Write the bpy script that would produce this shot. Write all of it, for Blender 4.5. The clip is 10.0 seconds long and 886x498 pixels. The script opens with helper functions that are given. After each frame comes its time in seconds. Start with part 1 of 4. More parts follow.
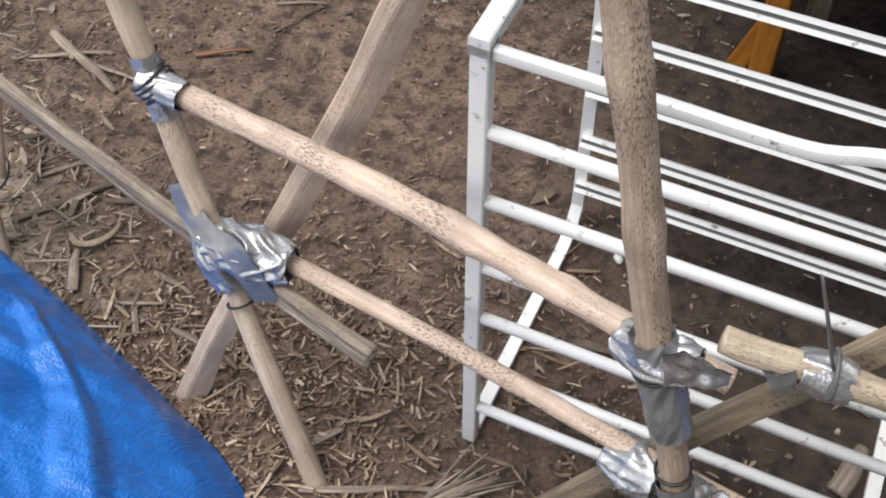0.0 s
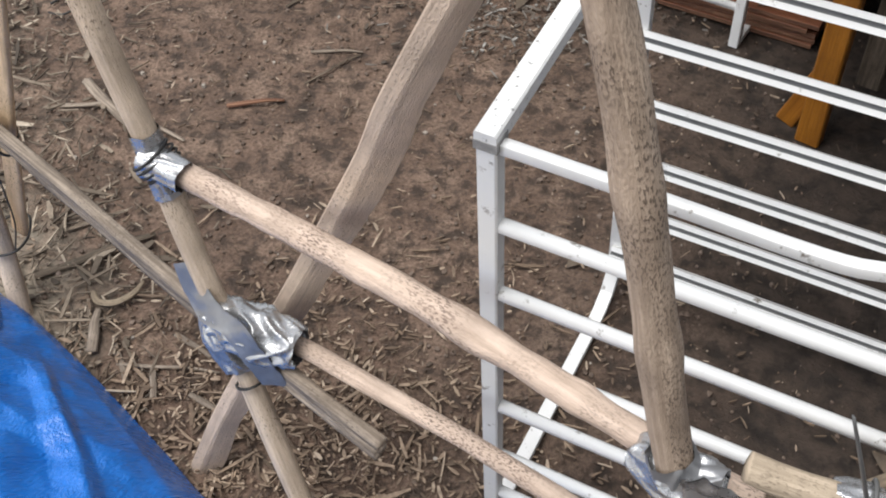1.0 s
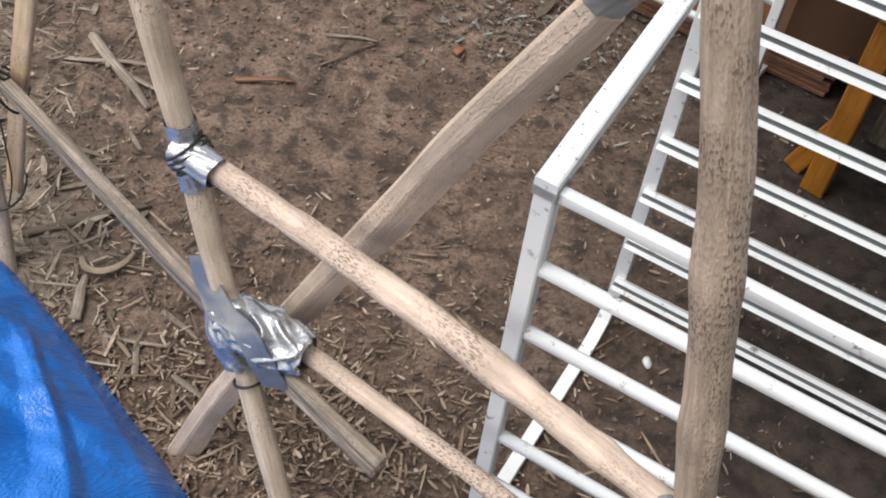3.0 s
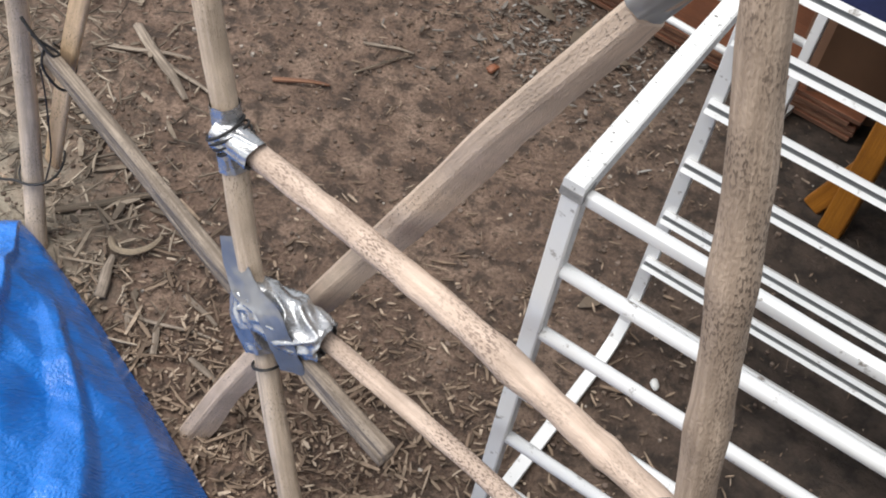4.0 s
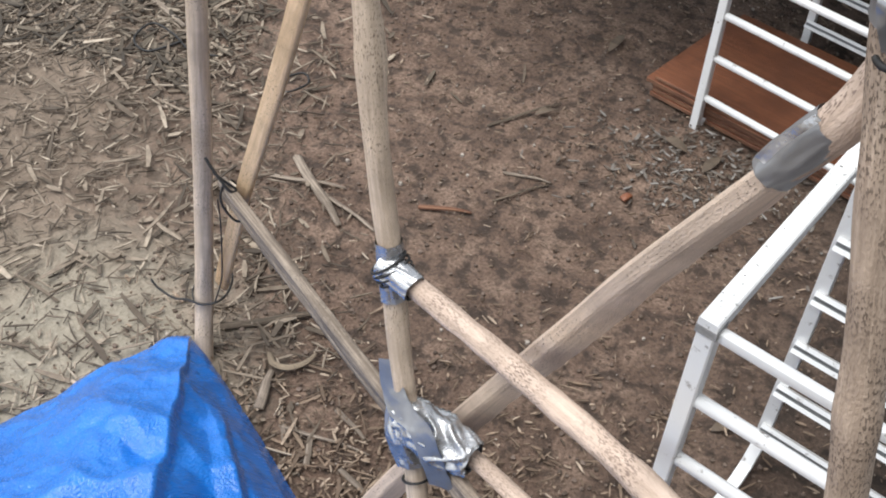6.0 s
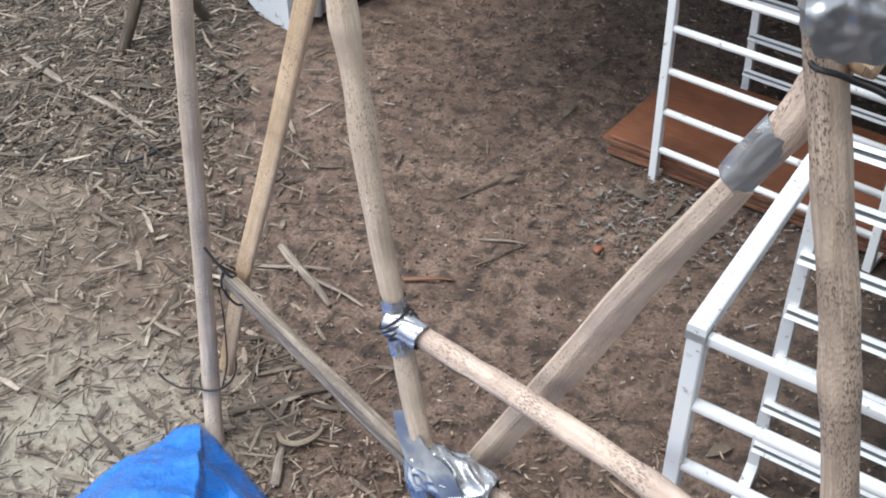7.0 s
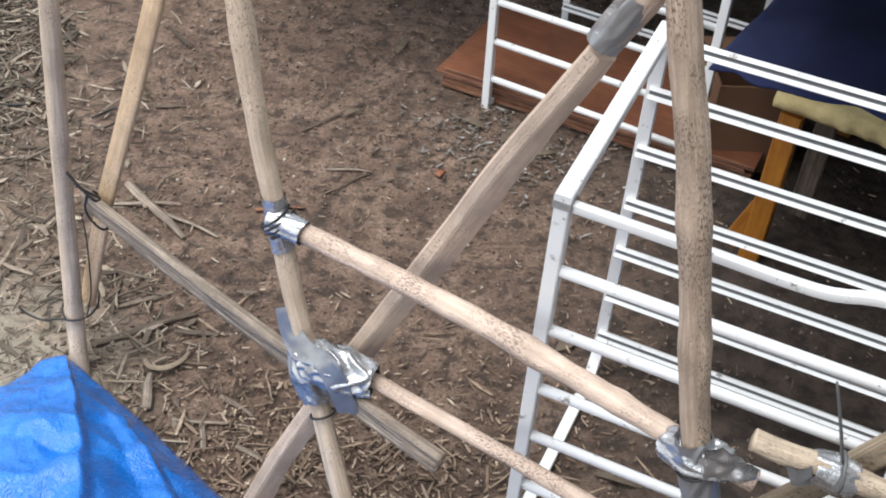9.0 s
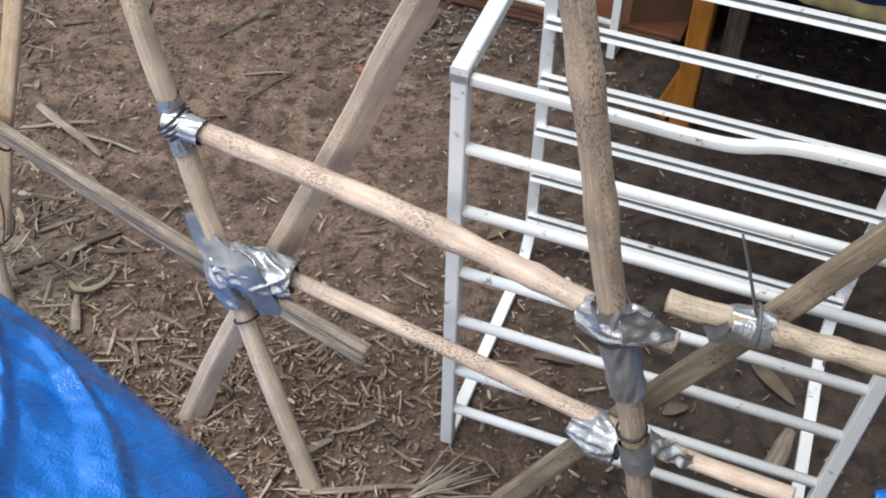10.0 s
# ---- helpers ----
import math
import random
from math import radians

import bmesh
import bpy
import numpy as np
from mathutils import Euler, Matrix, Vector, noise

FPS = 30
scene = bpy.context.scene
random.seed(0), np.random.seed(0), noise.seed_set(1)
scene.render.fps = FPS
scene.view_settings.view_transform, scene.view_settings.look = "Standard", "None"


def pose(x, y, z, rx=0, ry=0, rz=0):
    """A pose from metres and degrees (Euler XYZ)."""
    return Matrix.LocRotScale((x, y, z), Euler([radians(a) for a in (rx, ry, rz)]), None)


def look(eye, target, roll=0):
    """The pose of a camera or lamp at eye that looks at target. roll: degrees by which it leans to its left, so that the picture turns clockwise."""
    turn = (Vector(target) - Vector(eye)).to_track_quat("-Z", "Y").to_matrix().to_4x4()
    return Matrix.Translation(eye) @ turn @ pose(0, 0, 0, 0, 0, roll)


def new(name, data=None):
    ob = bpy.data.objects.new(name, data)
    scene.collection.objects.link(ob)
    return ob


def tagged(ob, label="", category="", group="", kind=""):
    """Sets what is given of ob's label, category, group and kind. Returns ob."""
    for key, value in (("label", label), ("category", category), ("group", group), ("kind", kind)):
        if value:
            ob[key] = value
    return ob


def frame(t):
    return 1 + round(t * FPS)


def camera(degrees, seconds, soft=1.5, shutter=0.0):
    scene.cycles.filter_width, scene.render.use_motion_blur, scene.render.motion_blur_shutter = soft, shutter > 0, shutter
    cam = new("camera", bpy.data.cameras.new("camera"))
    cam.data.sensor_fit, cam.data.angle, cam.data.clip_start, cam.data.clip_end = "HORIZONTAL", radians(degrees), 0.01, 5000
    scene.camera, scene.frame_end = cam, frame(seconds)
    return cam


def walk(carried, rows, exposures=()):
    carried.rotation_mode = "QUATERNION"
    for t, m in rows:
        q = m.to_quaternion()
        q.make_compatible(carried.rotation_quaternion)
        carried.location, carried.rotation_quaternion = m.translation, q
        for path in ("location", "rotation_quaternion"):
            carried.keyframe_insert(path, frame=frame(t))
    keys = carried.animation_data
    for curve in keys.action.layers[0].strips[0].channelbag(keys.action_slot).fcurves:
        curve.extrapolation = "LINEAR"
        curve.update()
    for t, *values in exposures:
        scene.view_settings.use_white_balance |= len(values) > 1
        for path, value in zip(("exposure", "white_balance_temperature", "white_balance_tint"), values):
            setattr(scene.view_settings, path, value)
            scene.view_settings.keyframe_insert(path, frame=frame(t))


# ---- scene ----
cam = camera(44.3, 10.0, soft=1.9)
PATH = [
    (0, (0.298, 0.403, 1.491), (0.122, 1.657, -0.057), -0.9),
    (0.5, (0.325, 0.467, 1.491), (0.084, 1.701, -0.064), -3.1),
    (1, (0.334, 0.518, 1.485), (0.047, 1.78, -0.039), -3.8),
    (1.5, (0.245, 0.563, 1.486), (0.024, 1.888, 0.005), -0.2),
    (2, (0.205, 0.563, 1.491), (0.046, 1.86, -0.023), 2.8),
    (2.5, (0.239, 0.565, 1.5), (0.066, 1.81, -0.056), 4.3),
    (4, (0.241, 0.506, 1.511), (0.011, 1.781, -0.013), 9.7),
    (4.5, (0.222, 0.478, 1.53), (-0.037, 1.769, 0.025), 10.3),
    (5, (0.212, 0.462, 1.564), (-0.111, 1.766, 0.082), 9.1),
    (5.5, (0.23, 0.449, 1.586), (-0.211, 1.768, 0.148), 6.2),
    (7, (0.232, 0.314, 1.646), (-0.253, 1.774, 0.368), -1.9),
    (7.5, (0.198, 0.184, 1.646), (-0.19, 1.752, 0.466), -1.3),
    (8, (0.2, 0.146, 1.639), (-0.13, 1.702, 0.426), -0.7),
    (8.5, (0.196, 0.153, 1.635), (-0.06, 1.694, 0.387), 1.1),
    (9, (0.181, 0.156, 1.635), (0.039, 1.653, 0.316), 3.6),
    (9.5, (0.203, 0.152, 1.605), (0.127, 1.564, 0.19), 3.5),
    (10, (0.252, 0.17, 1.589), (0.192, 1.557, 0.15), 0.8),
]
walk(cam, [(t, look(eye, target, roll)) for t, eye, target, roll in PATH], [(0, 0.77, 6350, 9), (1, 0.70, 6350, 9), (2, 0.80, 6350, 9), (4, 0.74, 6350, 9), (5.5, 0.76, 6350, 9), (7, 0.95, 5850, 7), (8.5, 0.93, 6150, 8), (9, 0.93, 6150, 8), (9.5, 0.76, 6050, 7), (10, 0.80, 6100, 7)])

# ---- light ----
world = bpy.data.worlds.new("sky")
scene.world = world
world.use_nodes = True
_nt = world.node_tree
_sky = _nt.nodes.new("ShaderNodeTexSky")
_sky.sky_type = "NISHITA"
_sky.sun_disc = False
_sky.sun_elevation, _sky.sun_rotation = radians(70), radians(220)
_bg = _nt.nodes["Background"]
_haze = _nt.nodes.new("ShaderNodeHueSaturation")
_haze.inputs["Saturation"].default_value = 0.15
_nt.links.new(_sky.outputs[0], _haze.inputs["Color"])
_nt.links.new(_haze.outputs[0], _bg.inputs[0])
_bg.inputs[1].default_value = 0.15
_sun = bpy.data.lights.new("sun", "SUN")
_sun.energy, _sun.angle, _sun.color = 1.75, radians(40), (1.0, 0.95, 0.88)
sun = new("sun", _sun)
sun.matrix_world = look((-1.3, 0.1, 5.5), (0, 1.2, 0))


# ---- materials ----
def mat(name):
    m = bpy.data.materials.new(name)
    m.use_nodes = True
    return m, m.node_tree, m.node_tree.nodes["Principled BSDF"]


def node(nt, kind, **vals):
    n = nt.nodes.new(kind)
    for k, v in vals.items():
        n.inputs[k].default_value = v
    return n


def coords(nt, uv=False, scale=(1, 1, 1)):
    tc = nt.nodes.new("ShaderNodeTexCoord")
    mp = nt.nodes.new("ShaderNodeMapping")
    mp.inputs["Scale"].default_value = scale
    nt.links.new(tc.outputs["UV" if uv else "Object"], mp.inputs[0])
    return mp.outputs[0]


def ramp(nt, src, stops):
    r = nt.nodes.new("ShaderNodeValToRGB")
    while len(r.color_ramp.elements) < len(stops):
        r.color_ramp.elements.new(0.5)
    for e, (p, c) in zip(r.color_ramp.elements, stops):
        e.position = p
        e.color = (*c, 1) if len(c) == 3 else c
    nt.links.new(src, r.inputs[0])
    return r.outputs[0]


def grey(*pairs):
    return [(p, (v, v, v)) for p, v in pairs]


def noise_tex(nt, vec, scale, detail=6.0, rough=0.6):
    n = node(nt, "ShaderNodeTexNoise", Scale=scale, Detail=detail, Roughness=rough)
    nt.links.new(vec, n.inputs["Vector"])
    return n.outputs["Fac"]


def mix(nt, fac, a, b, blend="MIX"):
    n = nt.nodes.new("ShaderNodeMix")
    n.data_type, n.blend_type = "RGBA", blend
    for sock, v in ((n.inputs["Factor"], fac), (n.inputs["A"], a), (n.inputs["B"], b)):
        if isinstance(v, bpy.types.NodeSocket):
            nt.links.new(v, sock)
        else:
            sock.default_value = v if isinstance(v, float) else (*v, 1)
    return n.outputs["Result"]


def bump(nt, b, height, strength, dist):
    n = node(nt, "ShaderNodeBump", Strength=strength, Distance=dist)
    nt.links.new(height, n.inputs["Height"])
    nt.links.new(n.outputs[0], b.inputs["Normal"])


def wood(name, light, dark, speck, amount, rough=0.75):
    """Debarked or weathered wood: grain along v, dark flecks, blotches."""
    m, nt, b = mat(name)
    g = coords(nt, True, (1, 1, 1))
    info = nt.nodes.new("ShaderNodeObjectInfo")
    add = nt.nodes.new("ShaderNodeVectorMath")
    mul = nt.nodes.new("ShaderNodeMath")
    mul.operation = "MULTIPLY"
    mul.inputs[1].default_value = 7.3
    nt.links.new(info.outputs["Random"], mul.inputs[0])
    nt.links.new(g, add.inputs[0])
    nt.links.new(mul.outputs[0], add.inputs[1])
    st = nt.nodes.new("ShaderNodeMapping")
    st.inputs["Scale"].default_value = (210, 10, 1)
    nt.links.new(add.outputs[0], st.inputs[0])
    grain = noise_tex(nt, st.outputs[0], 1.0, 8)
    sp = nt.nodes.new("ShaderNodeMapping")
    sp.inputs["Scale"].default_value = (560, 200, 1)
    nt.links.new(add.outputs[0], sp.inputs[0])
    fleck = noise_tex(nt, sp.outputs[0], 1.0, 3, 0.5)
    blot = noise_tex(nt, add.outputs[0], 14.0, 5)
    c = ramp(nt, grain, [(0.26, tuple(x * 0.72 for x in dark)), (0.42, dark), (0.66, light)])
    c = mix(nt, ramp(nt, blot, grey((0.42, 0.0), (0.66, 0.75))), c, tuple(x * 0.75 for x in dark))
    where = noise_tex(nt, add.outputs[0], 9.0, 2)
    lim = mix(nt, 1.0, ramp(nt, fleck, grey((0.60 - amount * 0.085, 0), (0.68 - amount * 0.085, 0.85))), ramp(nt, where, grey((0.42, 0.02), (0.62, 1.0))), "MULTIPLY")
    c = mix(nt, lim, c, speck)
    nt.links.new(c, b.inputs["Base Color"])
    b.inputs["Roughness"].default_value = rough
    bump(nt, b, mix(nt, 0.5, grain, fleck), 0.75, 0.004)
    return m


def soil():
    m, nt, b = mat("soil")
    v = coords(nt)
    big = noise_tex(nt, v, 1.1, 4)
    mid = noise_tex(nt, v, 9.0, 8, 0.65)
    fine = noise_tex(nt, v, 130.0, 6, 0.75)
    c = ramp(nt, mid, [(0.32, (0.122, 0.077, 0.054)), (0.48, (0.232, 0.152, 0.110)), (0.66, (0.355, 0.248, 0.185))])
    lump = noise_tex(nt, v, 26.0, 5, 0.6)
    c = mix(nt, ramp(nt, lump, grey((0.38, 0.85), (0.52, 0.0))), c, (0.048, 0.034, 0.026))
    c = mix(nt, ramp(nt, fine, grey((0.38, 0.7), (0.56, 0.0))), c, (0.055, 0.035, 0.025))
    c = mix(nt, ramp(nt, fine, grey((0.60, 0.0), (0.72, 0.6))), c, (0.44, 0.325, 0.25))
    sep = nt.nodes.new("ShaderNodeSeparateXYZ")
    nt.links.new(v, sep.inputs[0])
    # drier, paler ground towards the mulch side
    mr = node(nt, "ShaderNodeMapRange", **{"From Min": 0.20, "From Max": -0.45, "To Min": 0.0, "To Max": 0.9})
    wob = nt.nodes.new("ShaderNodeMath")
    wob.operation = "MULTIPLY_ADD"
    wob.inputs[1].default_value = 0.9
    slant = nt.nodes.new("ShaderNodeMath")
    slant.operation = "MULTIPLY_ADD"
    slant.inputs[1].default_value = 0.45
    nt.links.new(sep.outputs[1], slant.inputs[0])
    nt.links.new(sep.outputs[0], slant.inputs[2])
    nt.links.new(big, wob.inputs[0])
    nt.links.new(slant.outputs[0], wob.inputs[2])
    sh = nt.nodes.new("ShaderNodeMath")
    sh.operation = "SUBTRACT"
    sh.inputs[1].default_value = 0.45
    nt.links.new(wob.outputs[0], sh.inputs[0])
    nt.links.new(sh.outputs[0], mr.inputs[0])
    # damp soil to the right, its colour also darkened to stand in for shade
    damp_shade = node(nt, "ShaderNodeMapRange", **{"From Min": 0.08, "From Max": 0.60, "To Min": 0.0, "To Max": 0.9})
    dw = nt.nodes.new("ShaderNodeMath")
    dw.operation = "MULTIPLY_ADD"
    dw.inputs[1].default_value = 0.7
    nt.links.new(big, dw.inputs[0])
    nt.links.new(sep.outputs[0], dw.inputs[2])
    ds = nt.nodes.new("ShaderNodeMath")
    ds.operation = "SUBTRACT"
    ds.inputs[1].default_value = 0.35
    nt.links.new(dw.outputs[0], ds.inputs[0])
    nt.links.new(ds.outputs[0], damp_shade.inputs[0])
    c = mix(nt, damp_shade.outputs[0], c, ramp(nt, lump, [(0.35, (0.022, 0.016, 0.0125)), (0.65, (0.072, 0.052, 0.040))]))
    dry = ramp(nt, mid, [(0.3, (0.16, 0.118, 0.084)), (0.65, (0.36, 0.285, 0.218))])
    c = mix(nt, mr.outputs[0], c, dry)
    # pale sandy patch
    dist = nt.nodes.new("ShaderNodeVectorMath")
    dist.operation = "DISTANCE"
    dist.inputs[1].default_value = (-0.89, 1.41, 0)
    nt.links.new(v, dist.inputs[0])
    dn = nt.nodes.new("ShaderNodeMath")
    dn.operation = "MULTIPLY_ADD"
    dn.inputs[1].default_value = 0.35
    nt.links.new(mid, dn.inputs[0])
    nt.links.new(dist.outputs["Value"], dn.inputs[2])
    pale = ramp(nt, fine, [(0.3, (0.34, 0.30, 0.23)), (0.7, (0.56, 0.50, 0.40))])
    c = mix(nt, ramp(nt, dn.outputs[0], grey((0.34, 0.85), (0.60, 0.0))), c, pale)
    nt.links.new(c, b.inputs["Base Color"])
    nt.links.new(ramp(nt, mid, grey((0.3, 0.62), (0.6, 0.92))), b.inputs["Roughness"])
    bump(nt, b, mix(nt, 0.45, mix(nt, 0.55, mid, fine), lump), 1.0, 0.026)
    return m


def litter(name, stops, rough=0.85):
    m, nt, b = mat(name)
    geo = nt.nodes.new("ShaderNodeNewGeometry")
    c = ramp(nt, geo.outputs["Random Per Island"], stops)
    n = noise_tex(nt, coords(nt, False, (60, 60, 60)), 1.0, 5)
    c = mix(nt, ramp(nt, n, grey((0.3, 0.6), (0.65, 0.0))), c, (0.06, 0.045, 0.03))
    nt.links.new(c, b.inputs["Base Color"])
    b.inputs["Roughness"].default_value = rough
    bump(nt, b, n, 0.5, 0.002)
    return m


def plain(name, colour, rough, metal=0.0, vary=0.12, scale=12.0, bumps=0.0, dirt=None, dirt_amt=0.0, dist=0.002):
    m, nt, b = mat(name)
    v = coords(nt)
    n = noise_tex(nt, v, scale, 6)
    lo = tuple(x * (1 - vary * 2) for x in colour)
    c = ramp(nt, n, [(0.3, lo), (0.68, colour)])
    if dirt:
        d = noise_tex(nt, v, scale * 4.5, 7, 0.7)
        c = mix(nt, ramp(nt, d, grey((0.62 - dirt_amt * 0.1, 0), (0.70 - dirt_amt * 0.1, 0.9))), c, dirt)
    nt.links.new(c, b.inputs["Base Color"])
    b.inputs["Metallic"].default_value = metal
    nt.links.new(ramp(nt, n, grey((0.3, max(0.03, rough - 0.08)), (0.7, rough + 0.06))), b.inputs["Roughness"])
    if bumps:
        bump(nt, b, noise_tex(nt, v, scale * 3, 6), bumps, dist)
    return m


def woven(name, colour, rough, pitch, strength, crinkle):
    """Cloth or woven plastic: fine threads and soft crinkles."""
    m, nt, b = mat(name)
    uv = coords(nt, True)
    n = noise_tex(nt, uv, 9.0, 6)
    c = ramp(nt, n, [(0.3, tuple(x * 0.72 for x in colour)), (0.7, tuple(min(1, x * 1.12) for x in colour))])
    nt.links.new(c, b.inputs["Base Color"])
    b.inputs["Roughness"].default_value = rough
    waves = []
    for d in ("X", "Y"):
        w = node(nt, "ShaderNodeTexWave", Scale=pitch, Distortion=1.2, Detail=1.0)
        w.bands_direction = d
        nt.links.new(uv, w.inputs[0])
        waves.append(w.outputs["Fac"])
    wv = mix(nt, 0.5, waves[0], waves[1])
    h = mix(nt, 0.25, noise_tex(nt, uv, 24.0, 6, 0.65), wv)
    bump(nt, b, h, strength, crinkle)
    return m


def tarpaulin():
    """Coated woven plastic: tiny flat tapes that catch the light unevenly."""
    m, nt, b = mat("blue_tarpaulin")
    uv = coords(nt, True)
    tapes = coords(nt, True, (1.0, 0.55, 1.0))
    n = noise_tex(nt, uv, 5.0, 4)
    weave = noise_tex(nt, tapes, 330.0, 2.0, 0.5)
    c = ramp(nt, n, [(0.3, (0.010, 0.142, 0.55)), (0.7, (0.018, 0.205, 0.72))])
    nt.links.new(c, b.inputs["Base Color"])
    nt.links.new(ramp(nt, weave, grey((0.35, 0.11), (0.65, 0.30))), b.inputs["Roughness"])
    b.inputs["Specular IOR Level"].default_value = 0.6
    b.inputs["Coat Weight"].default_value = 0.35
    b.inputs["Coat Roughness"].default_value = 0.16
    bump(nt, b, mix(nt, 0.3, weave, noise_tex(nt, uv, 40.0, 5, 0.6)), 0.9, 0.0050)
    nt.links.new(b.inputs["Normal"].links[0].from_socket, b.inputs["Coat Normal"])
    return m


M_POLE = wood("peeled_pole_wood", (0.75, 0.605, 0.465), (0.57, 0.445, 0.33), (0.13, 0.085, 0.06), 0.35)
M_POLE_SPOT = wood("speckled_pole_wood", (0.74, 0.585, 0.48), (0.57, 0.435, 0.345), (0.15, 0.10, 0.08), 0.95)
M_POLE_DARK = wood("brown_pole_wood", (0.57, 0.445, 0.345), (0.39, 0.295, 0.222), (0.10, 0.07, 0.052), 1.0)
M_POLE_BROKEN = wood("broken_pole_wood", (0.60, 0.49, 0.37), (0.43, 0.345, 0.255), (0.13, 0.10, 0.07), 0.7)
M_SLAB = wood("slab_wood", (0.74, 0.585, 0.465), (0.62, 0.485, 0.38), (0.17, 0.125, 0.10), 0.05, 0.8)
M_LATH = wood("fresh_lath_wood", (0.78, 0.57, 0.37), (0.64, 0.45, 0.275), (0.2, 0.13, 0.08), 0.3)
M_GREY = wood("weathered_wood", (0.43, 0.355, 0.285), (0.20, 0.158, 0.122), (0.06, 0.045, 0.035), 0.1, 0.85)
M_SPLIT = wood("split_timber", (0.36, 0.285, 0.20), (0.20, 0.155, 0.108), (0.05, 0.04, 0.03), 0.4, 0.85)
M_STAKE = wood("dark_stake_wood", (0.20, 0.15, 0.11), (0.09, 0.07, 0.05), (0.04, 0.03, 0.025), 0.4, 0.9)
M_PLY = wood("red_plywood", (0.30, 0.115, 0.055), (0.21, 0.078, 0.038), (0.12, 0.05, 0.03), 0.1, 0.5)
M_PLYEDGE = wood("plywood_edge", (0.34, 0.18, 0.10), (0.16, 0.07, 0.04), (0.10, 0.05, 0.03), 0.6, 0.7)
M_ORANGE = wood("orange_varnished_wood", (0.44, 0.175, 0.02), (0.32, 0.12, 0.014), (0.22, 0.09, 0.02), 0.1, 0.4)
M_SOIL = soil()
M_CHIPS = litter("wood_chips", [(0.0, (0.11, 0.075, 0.052)), (0.5, (0.22, 0.152, 0.105)), (0.85, (0.38, 0.28, 0.20)), (1.0, (0.58, 0.46, 0.35))])
M_MULCH = litter("mulch_chips", [(0.0, (0.05, 0.038, 0.029)), (0.45, (0.19, 0.148, 0.110)), (0.82, (0.34, 0.275, 0.21)), (1.0, (0.55, 0.46, 0.36))])
M_DARKMULCH = litter("dark_bark_mulch", [(0.0, (0.03, 0.024, 0.019)), (0.6, (0.085, 0.068, 0.05)), (0.92, (0.19, 0.155, 0.115)), (1.0, (0.36, 0.30, 0.23))])
M_CLOD = litter("soil_clods", [(0.0, (0.12, 0.085, 0.066)), (0.6, (0.17, 0.122, 0.096)), (0.93, (0.24, 0.18, 0.145)), (0.97, (0.50, 0.44, 0.38))])
M_LEAF = litter("dry_leaves", [(0.0, (0.07, 0.055, 0.044)), (0.5, (0.15, 0.12, 0.098)), (0.8, (0.24, 0.22, 0.20)), (1.0, (0.42, 0.40, 0.375))])
M_LEAF_BIG = plain("dry_leaf_brown", (0.15, 0.112, 0.08), 0.8, vary=0.25, scale=30)
M_WHITE = plain("white_enamel", (0.83, 0.83, 0.825), 0.38, vary=0.03, scale=9, dirt=(0.16, 0.13, 0.10), dirt_amt=0.1)
M_WHITE_WORN = plain("worn_white_enamel", (0.82, 0.82, 0.81), 0.42, vary=0.05, scale=30, dirt=(0.07, 0.06, 0.05), dirt_amt=0.35)
M_GROOVE_SHADE = plain("grey_groove_shade", (0.24, 0.245, 0.25), 0.6)
M_WELD = plain("grey_weld", (0.38, 0.37, 0.36), 0.6, vary=0.25, scale=60, bumps=0.4)
M_TAPE = plain("silver_duct_tape", (0.52, 0.525, 0.54), 0.27, metal=0.75, vary=0.10, scale=22, bumps=0.45, dist=0.006)
M_TAPE_BACK = plain("dull_tape", (0.33, 0.335, 0.35), 0.36, metal=0.5, vary=0.12, scale=20, bumps=0.3)
M_BLACK = plain("black_cord", (0.018, 0.017, 0.017), 0.5)
M_TIE = plain("grey_zip_tie", (0.13, 0.13, 0.13), 0.45)
M_TARP = tarpaulin()
M_NAVY = woven("navy_cloth", (0.012, 0.018, 0.075), 0.9, 220.0, 0.4, 0.004)
M_FOAM = plain("yellow_foam", (0.60, 0.48, 0.23), 0.9, vary=0.2, scale=16, bumps=0.6, dist=0.006)
M_CARD = plain("brown_cardboard", (0.20, 0.105, 0.058), 0.75, vary=0.12, scale=7)
M_LABEL = plain("white_label", (0.75, 0.75, 0.73), 0.6)
M_PLASTIC = plain("white_plastic", (0.72, 0.74, 0.76), 0.4, vary=0.04, scale=5, dirt=(0.30, 0.27, 0.22), dirt_amt=0.3)
M_GREYPANEL = plain("grey_panel", (0.12, 0.12, 0.15), 0.25, vary=0.2, scale=4, bumps=0.2)
M_SKIRT = plain("pale_grey_skirt", (0.42, 0.44, 0.47), 0.35, vary=0.15, scale=5, dirt=(0.2, 0.18, 0.15), dirt_amt=0.3)
M_DARK = plain("dark_void", (0.02, 0.02, 0.02), 0.9)
M_SHEET = plain("light_block_sheet", (0.035, 0.032, 0.03), 0.85, vary=0.2)


# ---- mesh tools ----
def bm_object(name, bm, material, parent=None, label="", smooth=True):
    me = bpy.data.meshes.new(name)
    bmesh.ops.recalc_face_normals(bm, faces=bm.faces)
    bm.to_mesh(me)
    bm.free()
    me.polygons.foreach_set("use_smooth", [smooth] * len(me.polygons))
    for m in material if isinstance(material, (list, tuple)) else (material,):
        me.materials.append(m)
    ob = new(name, me)
    if parent:
        ob.parent = parent
    if label:
        ob["label"] = label
    return ob


def part(name, bm, material, parent, label="", smooth=True):
    return bm_object(name, bm, material, parent, label, smooth)


def thing(name, label, category, group="", kind=""):
    return tagged(new(name), label, category, group, kind)


